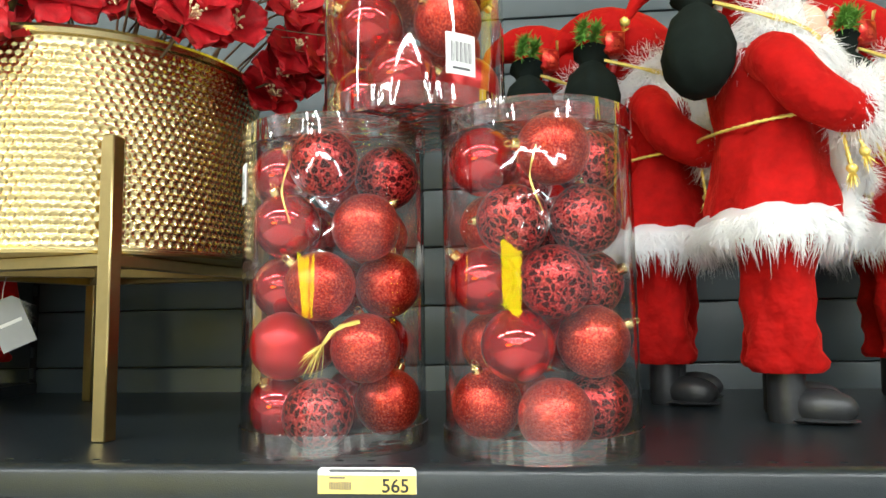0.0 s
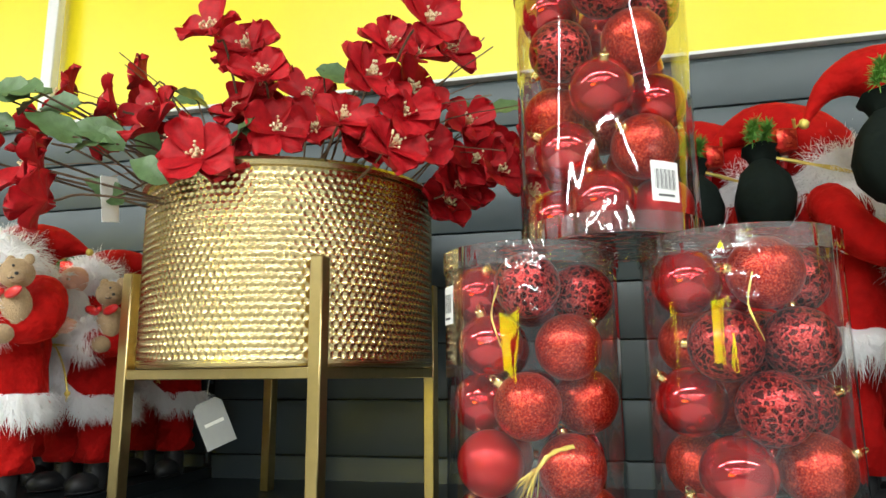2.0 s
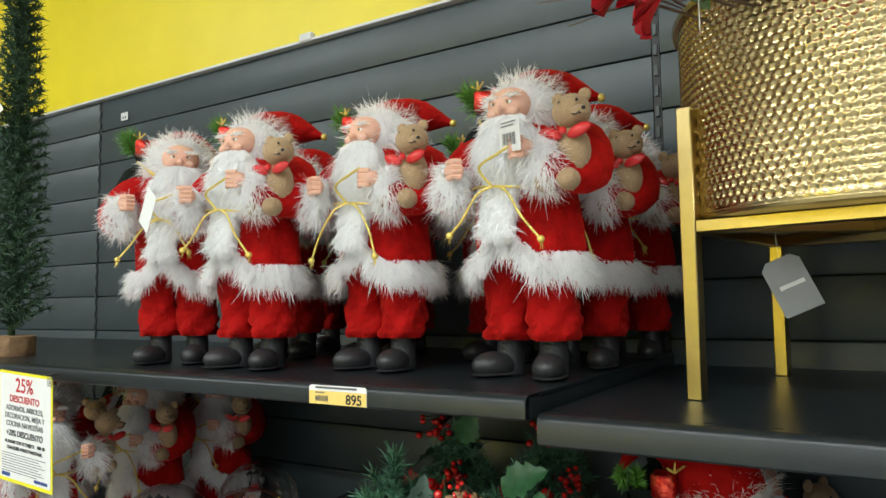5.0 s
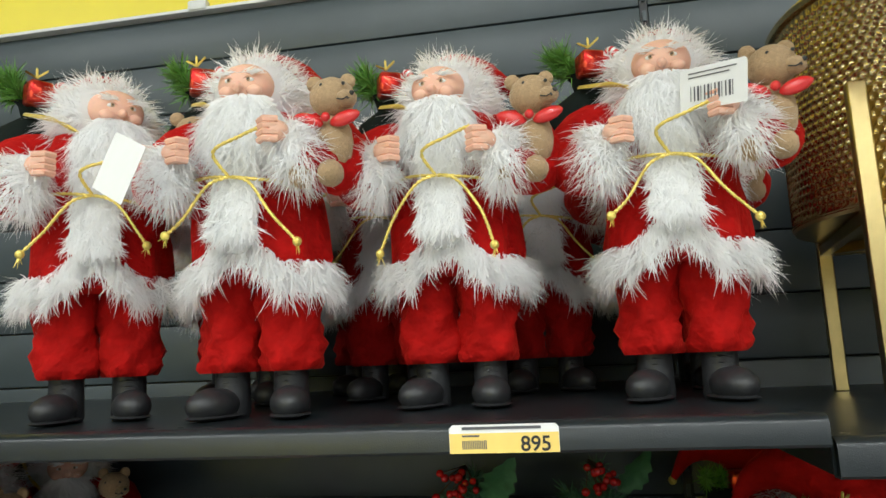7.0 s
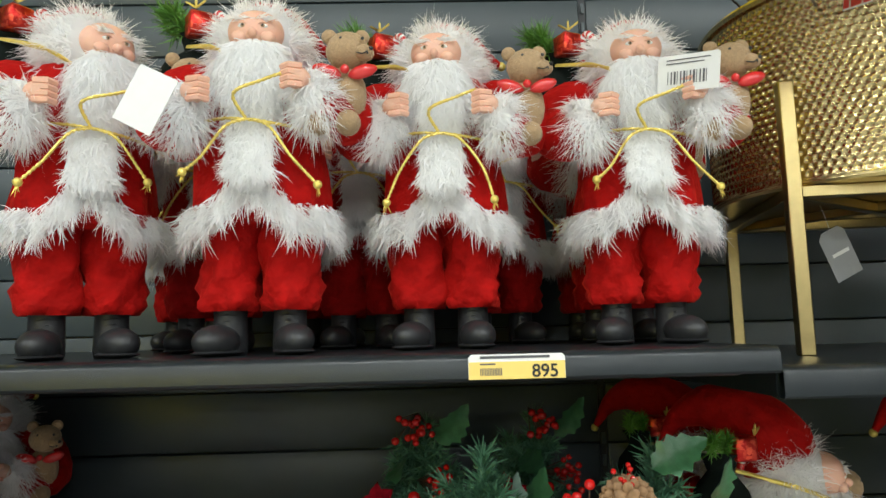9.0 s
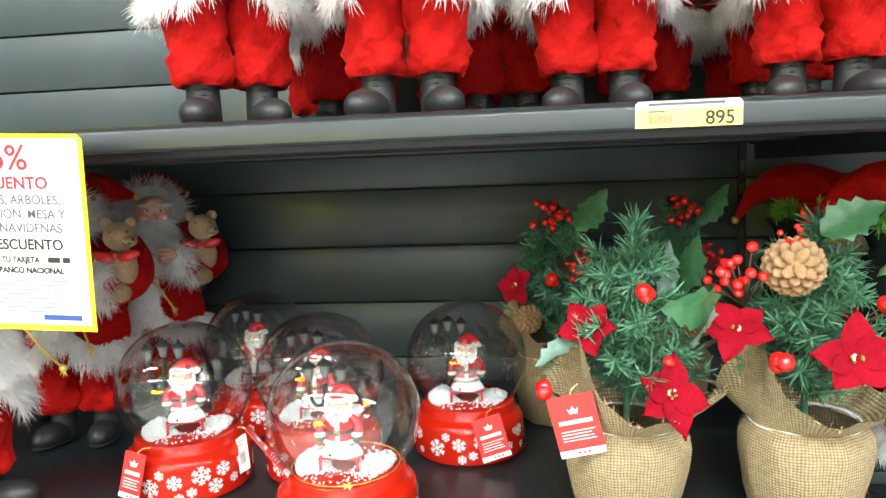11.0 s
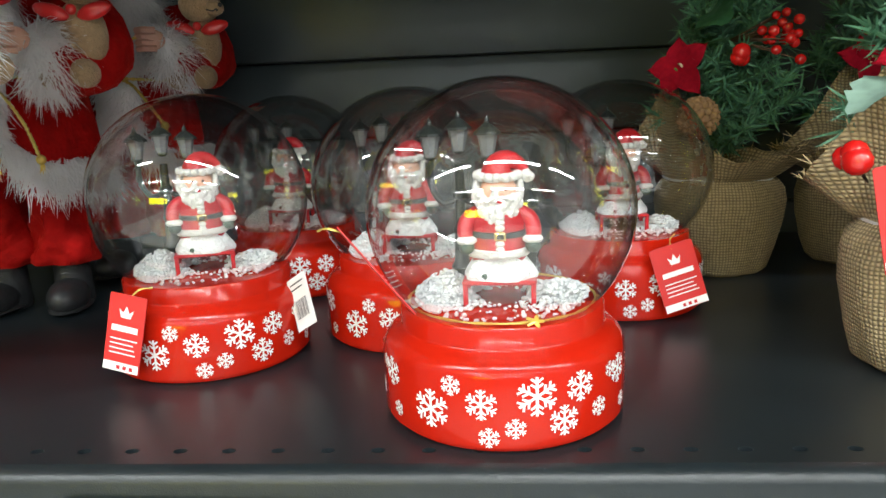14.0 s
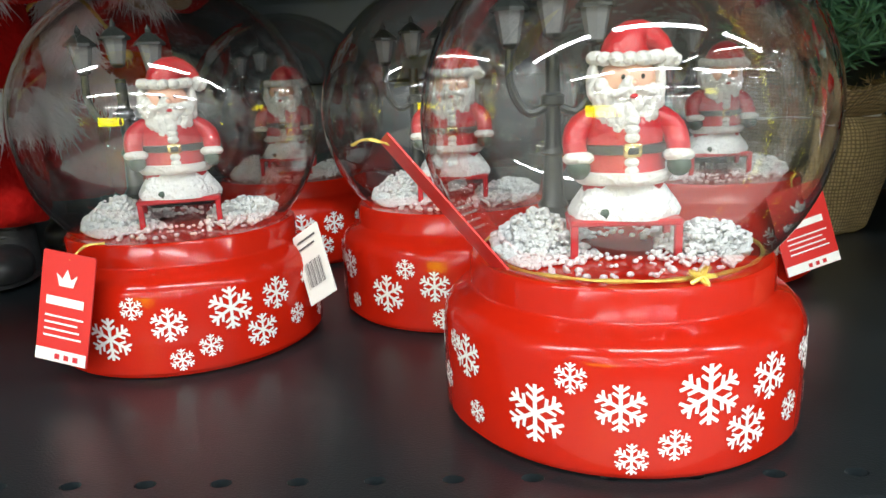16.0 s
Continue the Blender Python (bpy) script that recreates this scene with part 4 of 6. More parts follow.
def petal_mesh(m, length, width, mat, a, lift, cup=0.3, ruffle=0.1, seed=0, point=0.0):
    """One petal round the z axis, rounded (or pointed) and ruffled, with thickness."""
    r = np.random.default_rng(seed)
    nu, nv = 10, 6
    vs = []
    ph = r.uniform(0, 6)
    for i in range(nu + 1):
        t = i / nu
        if point:
            w = width * math.sin(math.pi * min(1, t ** 0.75)) ** 0.8 if t < 1 else 0.0
        else:
            w = width * (0.22 + 0.78 * math.sin(min(t * 1.15, 1) * math.pi / 2)) * (1 if t < 0.62 else math.sqrt(max(0.004, 1 - ((t - 0.62) / 0.38) ** 2)))
        for j in range(nv + 1):
            s = j / nv * 2 - 1
            x, y = length * t * (1 - 0.08 * s * s), w * s
            z = lift * length * t + cup * w * s * s + ruffle * length * t * t * math.sin(s * 5 + ph) * 0.6 - 0.25 * length * t ** 3 * (1 - lift)
            vs.append((x * math.cos(a) - y * math.sin(a), x * math.sin(a) + y * math.cos(a), z))
    f = [(i * (nv + 1) + j, (i + 1) * (nv + 1) + j, (i + 1) * (nv + 1) + j + 1, i * (nv + 1) + j + 1) for i in range(nu) for j in range(nv)]
    top = np.array(vs)
    m.add(top, f, mat)
    m.add(top - np.array([0, 0, 0.0006]), [q[::-1] for q in f], mat)


def blossom_mesh(seed):
    m = Mesh()
    r = np.random.default_rng(seed)
    for k in range(5):
        petal_mesh(m, 0.037 * r.uniform(0.9, 1.12), 0.0185 * r.uniform(0.85, 1.15), 0, k * 2 * math.pi / 5 + r.uniform(-0.2, 0.2), r.uniform(0.30, 0.85), 0.42, 0.22, seed * 9 + k)
    return m.mesh("blossom", [PETAL], 0)


def stamen_mesh(seed):
    m = Mesh()
    r = np.random.default_rng(seed)
    for k in range(20):
        a, s = r.uniform(0, 6.3), r.uniform(0.1, 0.8)
        tip = (0.012 * s * math.cos(a), 0.012 * s * math.sin(a), r.uniform(0.011, 0.019))
        tube(m, [(0, 0, 0.002), tip], 0.0003, 4, 0)
        ellip(m, tip, 0.0016, 0, 6, 4)
    return m.mesh("flower_centre", [STAMEN], 0)


def leaf_data(name, length, width, mat, holly=False):
    m = Mesh()
    nu, nv = 10, 4
    vs = []
    for i in range(nu + 1):
        t = i / nu
        w = width * math.sin(math.pi * t ** 0.8) ** 0.9 if 0 < t < 1 else 0.0003
        if holly:
            w *= 0.78 + 0.3 * (i % 2)
        for j in range(nv + 1):
            s = j / nv * 2 - 1
            vs.append((length * t, w * s, 0.22 * w * abs(s) - 0.25 * length * t * t + 0.0015 * math.sin(t * 20) * abs(s)))
    f = [(i * (nv + 1) + j, (i + 1) * (nv + 1) + j, (i + 1) * (nv + 1) + j + 1, i * (nv + 1) + j + 1) for i in range(nu) for j in range(nv)]
    m.add(vs, f, 0)
    m.add(np.array(vs) - np.array([0, 0, 0.0005]), [q[::-1] for q in f], 0)
    return m.mesh(name, [mat], 0)


BLOSSOMS = [blossom_mesh(s) for s in (1, 2, 3, 4)]
STAMENS = [stamen_mesh(s) for s in (5, 6)]
LEAVES = [leaf_data("leaf", 0.055, 0.017, LEAF), leaf_data("leaf", 0.042, 0.014, LEAF)]
bouquet = thing("flower_arrangement", "artificial red velvet blossoms with green leaves in the golden planter", "flowers")
HEADS = [(-0.467, 0.58, 1.927), (-0.418, 0.6, 1.882), (-0.485, 0.66, 1.945), (-0.569, 0.64, 1.869), (-0.64, 0.66, 1.861), (-0.598, 0.5, 1.764), (-0.661, 0.6, 1.882), (-0.645, 0.5, 1.796), (-0.469, 0.57, 1.785), (-0.412, 0.62, 1.827), (-0.325, 0.59, 1.818), (-0.302, 0.6, 1.87), (-0.267, 0.62, 1.83), (-0.276, 0.6, 1.79), (-0.235, 0.6, 1.92), (-0.301, 0.68, 1.938), (-0.226, 0.75, 1.863), (-0.218, 0.74, 1.811), (-0.239, 0.74, 1.781), (-0.198, 0.8, 1.836), (-0.655, 0.72, 1.952), (-0.43, 0.75, 1.915), (-0.454, 0.62, 1.847), (-0.73, 0.47, 1.799), (-0.612, 0.52, 1.764), (-0.693, 0.6, 1.835), (-0.19, 0.76, 1.804), (-0.162, 0.8, 1.833), (-0.227, 0.76, 1.798), (-0.587, 0.5, 1.732), (-0.532, 0.58, 1.825), (-0.6, 0.6, 1.864), (-0.22, 0.8, 1.87)]
GREENS = [(-0.693, 0.5, 1.857), (-0.671, 0.5, 1.823), (-0.64, 0.52, 1.849), (-0.633, 0.54, 1.851), (-0.58, 0.55, 1.821), (-0.579, 0.56, 1.763), (-0.511, 0.62, 1.878), (-0.445, 0.62, 1.831), (-0.606, 0.52, 1.818), (-0.577, 0.55, 1.818), (-0.636, 0.5, 1.853), (-0.258, 0.7, 1.896), (-0.38, 0.72, 1.936), (-0.602, 0.72, 1.931), (-0.559, 0.6, 1.825), (-0.431, 0.58, 1.823), (-0.182, 0.8, 1.905), (-0.292, 0.7, 1.914), (-0.52, 0.56, 1.777), (-0.595, 0.54, 1.803), (-0.652, 0.5, 1.854), (-0.231, 0.75, 1.896)]
root = Vector((-0.459, 0.760, ZP1 - 0.02))
r2 = np.random.default_rng(21)
stems = Mesh()


def facing(p, d, spin=0.0):
    return Matrix.Translation(p) @ Vector(d).to_track_quat("Z", "Y").to_matrix().to_4x4() @ Matrix.Rotation(spin, 4, "Z")


ALL_HEADS = []
for p in HEADS:
    ALL_HEADS.append((p, True))
    if p[0] > -0.55:
        ALL_HEADS.append(((p[0] + r2.uniform(-0.035, 0.035), p[1] + r2.uniform(0.025, 0.06), p[2] + r2.uniform(-0.02, 0.012)), False))
for i, (p, first) in enumerate(ALL_HEADS):
    p = Vector(p)
    out = p - root
    d = Vector((out.x * 0.9 + r2.uniform(-0.3, 0.3) * 0.2, -0.16 + r2.uniform(-0.08, 0.08), 0.05 + 0.2 * out.z + r2.uniform(-0.05, 0.05))).normalized()
    s = r2.uniform(0.92, 1.10)
    f = part("blossom", BLOSSOMS[i % 4], None, bouquet, at=facing(p, d, r2.uniform(0, 6)) @ Matrix.Scale(s, 4))
    part("flower_centre", STAMENS[i % 2], None, f, "pale gold beaded stamens")
    base = Vector((root.x + max(-0.13, min(0.13, out.x * 0.4)), root.y + max(-0.12, min(0.12, out.y * 0.4)), ZP1 - 0.03))
    top = Vector((base.x + (p.x - base.x) * 0.5, base.y + (p.y - base.y) * 0.5, max(p.z, ZP1) + 0.035))
    if first:
        tube(stems, curve_pts([base, (top + p) / 2 - Vector((0, 0, 0.03)), p - d * 0.006], 10), 0.0014, 5, 0)
for i, p in enumerate(GREENS):
    p = Vector(p)
    out = (p - root)
    d = Vector((out.x + r2.uniform(-0.1, 0.1), -0.05 + r2.uniform(-0.12, 0.08), r2.uniform(-0.03, 0.12)))
    up = Vector((r2.uniform(-0.4, 0.4), -0.8, r2.uniform(0.2, 0.9)))
    x = d.normalized()
    y = up.cross(x).normalized()
    zz = x.cross(y)
    rot = Matrix((x, y, zz)).transposed().to_4x4()
    part("leaf", LEAVES[i % 2], None, bouquet, at=Matrix.Translation(p - x * 0.03) @ rot @ Matrix.Scale(1.05, 4))
    base = Vector((root.x + out.x * 0.45, root.y + out.y * 0.4, ZP1 - 0.02))
    tube(stems, curve_pts([base, (base + p) / 2 + Vector((0, 0, 0.02)), p - x * 0.02], 8), 0.0011, 5, 0)
for k in range(26):
    a = r2.uniform(0, 6.3)
    side = -1 if k % 2 else 1
    base = Vector((root.x + 0.10 * side * r2.uniform(0.3, 1), root.y + r2.uniform(-0.1, 0.05), ZP1 - 0.01))
    tip = base + Vector((side * r2.uniform(0.08, 0.24), r2.uniform(-0.12, 0.04), r2.uniform(0.02, 0.20)))
    tube(stems, curve_pts([base, (base + tip) / 2 + Vector((0, 0, 0.03)), tip], 8), [0.0011] * 6 + [0.0007] * 3, 4, 0)
part("twig_spray", stems, STEM, bouquet, "thin brown twigs and stems")


# ---- cards and price labels ----
def card(w, h, m, mat=0, t=0.0006, notch=False):
    """A thin card hanging below the origin in the xz plane, clipped at its upper corners."""
    c = 0.18 * w if notch else 0.03 * w
    out = [(-w / 2 + c, 0), (w / 2 - c, 0), (w / 2, -c), (w / 2, -h), (-w / 2, -h), (-w / 2, -c)]
    n = len(out)
    vs = [(x, -t / 2, z) for x, z in out] + [(x, t / 2, z) for x, z in out]
    m.add(vs, [tuple(range(n))[::-1], tuple(range(n, 2 * n))] + [(i, (i + 1) % n, (i + 1) % n + n, i + n) for i in range(n)], mat, smooth=False)


def grey_tag():
    ob = thing("hang_tag", "grey cardboard hang tag dangling under the golden planter", "tag", at=pose(-0.538, 0.712, 1.535, 0, 0, 12) @ pose(0, 0, 0, 0, -24, 0))
    m = Mesh()
    card(0.037, 0.056, m, 0, notch=True)
    part("card", m, GREYCARD, ob)
    m = Mesh()
    bars(m, -0.011, -0.026, 0.024, 1, 0.01, 0.004, -0.0008, 0)
    part("print", m, WHITE, ob, "pale bar of print")
    m = Mesh()
    tube(m, curve_pts([(0, 0, -0.004), (0.006, 0.004, 0.012), (0.014, 0.012, 0.030)], 8), 0.0004, 4)
    part("string", m, WHITE, ob)


grey_tag()


def white_tag(name, label, at, w=0.018, h=0.052, lines=2):
    ob = thing(name, label, "tag", at=at)
    m = Mesh()
    card(w, h, m, 0)
    part("card", m, WHITE, ob)
    m = Mesh()
    bars(m, -w * 0.36, -h * 0.12, w * 0.72, lines, h * 0.1, h * 0.03, -0.0008, 0)
    for k in range(13 if lines else 0):
        x = -w * 0.33 + k * w * 0.052
        bw = w * (0.012 + 0.02 * ((k * 7) % 3) / 2)
        m.add([(x, -0.0008, -h * 0.45), (x + bw, -0.0008, -h * 0.45), (x + bw, -0.0008, -h * 0.8), (x, -0.0008, -h * 0.8)], [(0, 1, 2, 3)], 0, smooth=False)
    if lines:
        part("barcode", m, GREYINK, ob)
    return ob


plaid = thing("hang_tag", "red and white hang tag on the flowers", "tag", at=pose(-0.573, 0.564, 1.772, 0, 0, -80) @ pose(0, 0, 0, 0, 12, 0))
m = Mesh()
card(0.034, 0.048, m, 0)
part("card", m, WHITE, plaid)
m = Mesh()
bars(m, -0.0165, -0.0245, 0.033, 1, 0.01, 0.0225, -0.0006, 0, 0)
part("printed_face", m, REDCARD, plaid, "red printed side")
m = Mesh()
bars(m, -0.0165, -0.008, 0.033, 1, 0.01, 0.016, -0.0010, 0)
bars(m, -0.009, -0.024, 0.002, 1, 0.01, 0.023, -0.0010, 0)
bars(m, 0.006, -0.024, 0.002, 1, 0.01, 0.023, -0.0010, 0)
part("print", m, WHITE, plaid, "white band and stripes")
m = Mesh()
bars(m, -0.012, -0.013, 0.024, 1, 0.01, 0.005, -0.0014, 0)
part("name_bar", m, INK, plaid)
white_tag("hang_tag", "white barcode tag on the doll's beard", pose(-0.746, 0.548, 1.671, 0, 0, -44) @ pose(0, 0, 0, 6, 9, 0), 0.056, 0.032)
white_tag("hang_tag", "blank white paper tag on the doll's sleeve", pose(-1.176, 0.474, 1.632, 0, 0, -20) @ pose(0, 0, 0, -5, 28, 0), 0.040, 0.046, 0)
white_tag("hang_tag", "white barcode tag among the dolls", pose(-1.005, 0.66, 1.632, 0, 0, 0) @ pose(0, 0, 0, 0, -4, 0), 0.024, 0.045)
white_tag("panel_label", "small white label stuck on the dark panel", pose(-2.06, WALL_Y - 0.003, 1.995), 0.028, 0.02, 1)
white_tag("panel_label", "small white label stuck on the dark panel", pose(-0.675, WALL_Y - 0.003, 1.985), 0.05, 0.02, 1)


def price_tag(x0, x1, z, y, text):
    w, h = x1 - x0, 0.0185
    ob = thing("price_tag", "yellow and white shelf price label reading " + text, "price tag", "price tags", at=pose((x0 + x1) / 2, y - 0.0008, z))
    m = Mesh()
    card(w, h, m, 0)
    part("card", m, WHITE, ob)
    m = Mesh()
    m.add([(-w / 2 + 0.0002, -0.0006, -h * 0.3), (w / 2 - 0.0002, -0.0006, -h * 0.3), (w / 2 - 0.0002, -0.0006, -h), (-w / 2 + 0.0002, -0.0006, -h)], [(0, 1, 2, 3)], 0, smooth=False)
    part("band", m, TAGYELLOW, ob, "yellow band")
    lettering(text, 0.0135, ob, INK, pose(w * 0.29, -0.0010, -h * 0.93), bold=0.0002)
    m = Mesh()
    bars(m, -w * 0.38, -h * 0.07, w * 0.72, 1, 0.01, h * 0.1, -0.0009, 0)
    bars(m, -w * 0.38, -h * 0.36, w * 0.16, 1, 0.01, h * 0.06, -0.0009, 0)
    for k in range(14):
        x = -w * 0.38 + k * w * 0.0165
        m.add([(x, -0.0009, -h * 0.55), (x + w * 0.009, -0.0009, -h * 0.55), (x + w * 0.009, -0.0009, -h * 0.85), (x, -0.0009, -h * 0.85)], [(0, 1, 2, 3)], 0, smooth=False)
    part("barcode", m, GREYINK, ob)


price_tag(-0.950, -0.877, 1.4165, 0.498, "895")
price_tag(-0.124, -0.052, 1.4015, 0.508, "565")


def sale_sign(x1, z1, tilt, y=0.4945, w=0.131, h=0.148):
    ob = thing("sale_sign", "white sale sign with yellow border clipped to the shelf edge", "sign", "sale signs", at=pose(x1 - w / 2, y, z1) @ pose(0, 0, 0, 3, tilt, 0))
    m = Mesh()
    card(w, h, m, 0)
    part("sheet", m, SIGNYELLOW, ob, "yellow bordered sheet")
    m = Mesh()
    b = 0.0035
    m.add([(-w / 2 + b, -0.0007, -b), (w / 2 - b, -0.0007, -b), (w / 2 - b, -0.0007, -h + b * 1.4), (-w / 2 + b, -0.0007, -h + b * 1.4)], [(0, 1, 2, 3)], 0, smooth=False)
    part("field", m, WHITE, ob, "white printed field")
    rows = (("25%", 0.026, 0.026, REDINK, 1), ("DESCUENTO", 0.0125, 0.040, REDINK, 1), ("ADORNOS, ARBOLES,", 0.0098, 0.0515, GREYINK, 0.95), ("DECORACION, MESA Y", 0.0098, 0.062, GREYINK, 0.95), ("COCINA NAVIDE\u00d1AS", 0.0098, 0.0725, GREYINK, 0.95), ("+20% DESCUENTO", 0.0112, 0.0855, INK, 0.95), ("CUALQUIER BANCO NACIONAL", 0.0062, 0.1035, INK, 0.95))
    for text, size, drop, mat, sq in rows:
        lettering(text, size, ob, mat, pose(0, -0.0011, -drop), squeeze=sq, bold=0.0001 if mat is GREYINK else 0.00025)
    lettering("AL PAGAR CON TU TARJETA", 0.0062, ob, INK, pose(-0.012, -0.0011, -0.0955), squeeze=0.9, bold=0.0002)
    m = Mesh()
    bars(m, 0.031, -0.0912, 0.010, 1, 0.01, 0.0042, -0.001, 0)
    bars(m, 0.043, -0.0912, 0.006, 1, 0.01, 0.0042, -0.001, 0)
    part("print", m, INK, ob)
    m = Mesh()
    bars(m, -w * 0.43, -0.109, w * 0.82, 8, 0.0034, 0.0010, -0.001, 0)
    part("small_print", m, PALEINK, ob)
    for lx, lw, lh in ((-0.43, 0.16, 0.0052), (0.18, 0.24, 0.0042)):
        m = Mesh()
        bars(m, w * lx, -h + 0.0125, w * lw, 1, 0.01, lh, -0.001, 0)
        part("logo_bar", m, BLUEINK, ob)
    m = Mesh()
    card(0.012, 0.012, m, 0)
    c = part("clip", m, TUBPLASTIC, ob, "clear plastic clip")
    c.matrix_basis = pose(w / 2 - 0.004, -0.0016, 0.0)
    if y < 0.49:
        m = Mesh()
        box(m, (0, (0.498 - y) / 2, -0.006), (0.018, 0.498 - y - 0.002, 0.0012), 0, 0.0004)
        part("holder_arm", m, CAPPLASTIC, ob, "clear plastic holder arm")


sale_sign(-1.346, 1.4125, 2.5, 0.458)
sale_sign(-1.273, 1.0420, 0.8)


# ---- bauble tubs ----
BALL_R = 0.0290


def ball_meshes():
    out = []
    for mat in (SHINY, MATTE, GLITTER, LACE):
        m = Mesh()
        ellip(m, (0, 0, 0), BALL_R, 0, 28, 18)
        out.append(m.mesh("bauble", [mat], 0))
    return out


BALLS = ball_meshes()
m = Mesh()
lathe(m, [(0.0, 0.006), (0.004, 0.006), (0.0048, 0.005), (0.0048, 0.0), (0.0056, -0.001)], 14)
tube(m, [(0.0028 * math.cos(t), 0, 0.0085 + 0.0028 * math.sin(t)) for t in np.linspace(0, 2 * math.pi, 13)], 0.0005, 5)
CAPS = m.mesh("hook_cap", [CAP], 30)


def bauble_tub(x, y, z, turn, seed, label, yellow=True, tassel=False, r=0.080, h=0.271, label_turn=0.0):
    ob = thing("bauble_tub", label, "ornament tub", "bauble tubs", at=pose(x, y, z, 0, 0, turn))
    rr = np.random.default_rng(seed)
    m = Mesh()
    lathe(m, [(r - 0.004, 0.003), (r, 0.003), (r, h - 0.004)], 64)
    wall = part("wall", m, TUBPLASTIC, ob, "clear plastic cylinder wall")
    m = Mesh()
    lathe(m, [(0.0, 0.002), (r - 0.006, 0.002), (r - 0.004, 0.0), (r + 0.0015, 0.0), (r + 0.0015, 0.018), (r + 0.0003, 0.0185)], 64)
    part("bottom_cap", m, CAPPLASTIC, ob, "clear plastic bottom cap")
    m = Mesh()
    lathe(m, [(r + 0.0003, h - 0.0185), (r + 0.0016, h - 0.018), (r + 0.0018, h), (r - 0.003, h), (r - 0.005, h - 0.003), (0.0, h - 0.003)], 64)
    part("lid", m, CAPPLASTIC, ob, "clear plastic lid")
    for o in ob.children:
        o.visible_shadow = False
    for layer in range(5):
        zc = 0.033 + layer * 0.0505
        for k in range(4):
            a = k * math.pi / 2 + layer * math.pi / 4 + rr.uniform(-0.12, 0.12)
            kind = int(rr.choice([0, 0, 0, 1, 2, 2, 3, 3, 3]))
            p = Vector((0.0465 * math.cos(a), 0.0465 * math.sin(a), zc + rr.uniform(-0.003, 0.003)))
            rot = Euler((rr.uniform(-2.2, 2.2), rr.uniform(-1, 1), rr.uniform(0, 6))).to_matrix().to_4x4()
            b = part("bauble", BALLS[kind], None, ob, ("glossy red bauble", "matt red bauble", "glittered red bauble", "openwork glitter red bauble")[kind], at=Matrix.Translation(p) @ rot)
            part("hook_cap", CAPS, None, b, at=pose(0, 0, BALL_R - 0.0006))
    # barcode label on the wall
    m = Mesh()

    def patch(a0, a1, z0, z1, rad, mat):
        n = 6
        vs = []
        for zz in (z0, z1):
            for i in range(n + 1):
                a = a0 + (a1 - a0) * i / n
                vs.append((rad * math.cos(a), rad * math.sin(a), zz))
        m.add(vs, [(i, i + 1, n + 2 + i, n + 1 + i) for i in range(n)], mat)

    la = radians(-90 + label_turn)
    z0 = h - 0.066 if not seed == 33 else 0.026
    patch(la - 0.17, la + 0.17, z0, z0 + 0.034, r + 0.0006, 0)
    part("barcode_label", m, WHITE, ob, "white barcode label")
    m = Mesh()
    for k in range(16):
        a = la - 0.13 + k * 0.0165
        patch(a, a + 0.004 + 0.006 * ((k * 5) % 3) / 2, z0 + 0.010, z0 + 0.027, r + 0.0009, 0)
    patch(la - 0.10, la + 0.10, z0 + 0.004, z0 + 0.006, r + 0.0009, 0)
    part("barcode", m, GREYINK, ob)
    if yellow:
        m = Mesh()
        tube(m, curve_pts([(-0.018, -r + 0.006, 0.183), (-0.026, -r + 0.010, 0.21), (-0.020, -r + 0.012, 0.235)], 10), 0.0007, 5, 0, 900)
        part("cord", m, ROPE, ob)
    if tassel:
        m = Mesh()
        pth = curve_pts([(0.038, -r + 0.008, 0.104), (0.020, -r + 0.004, 0.098), (0.004, -r + 0.003, 0.080)], 10)
        tube(m, pth, 0.0018, 6, 0, 900)
        strands(m, np.tile([tuple(pth[-3])], (40, 1)), np.tile([[-0.6, 0.05, -0.6]], (40, 1)), 0.028, 0.0006, 0, 0.2, 0.22)
        part("tassel", m, ROPE, ob, "gold cord tassel")
    return ob


bauble_tub(-0.137, 0.608, Z_RIGHT, 0, 31, "clear plastic tub of red baubles with gold tassel", tassel=True, label_turn=-62)
bauble_tub(0.042, 0.590, Z_RIGHT, 15, 32, "clear plastic tub of red baubles on the steel shelf", label_turn=120)
bauble_tub(-0.062, 0.600, Z_RIGHT + 0.2715, 0, 33, "clear plastic tub of red baubles stacked on two others", False, label_turn=35)


# ---- snow globes ----
GR, GZ, BR = 0.0672, 0.1050, 0.0618


def flake_mesh(r, cyl):
    """A six-armed snowflake bent round the base."""
    out, h = [], r * 0.07

    def put(a, along, across):
        c, q = math.cos(a), math.sin(a)
        out.append((along * c - across * q, along * q + across * c))

    tip = 0.33 * r
    cb, sb = math.cos(radians(52)), math.sin(radians(52))
    for k in range(6):
        a = k * math.pi / 3 + math.pi / 6
        right = [(h * 1.75, -h)]
        for t in (0.40, 0.68):
            b = r * t
            right += [(b, -h), (b + tip * cb, -h - tip * sb), (b + tip * cb + h * 1.6 * sb, -h - tip * sb + h * 1.6 * cb), (b + h * 2.2, -h)]
        right.append((r, -h))
        for x, y in right:
            put(a, x, y)
        for x, y in right[:0:-1]:
            put(a, x, -y)
    tris = tessellate_polygon([[Vector((x, y, 0)) for x, y in out]])
    m = Mesh()
    m.add([(cyl * math.sin(x / cyl), -cyl * math.cos(x / cyl), y) for x, y in out], [tuple(t) for t in tris], 0)
    return m.mesh("snowflake", [WHITE], 0)


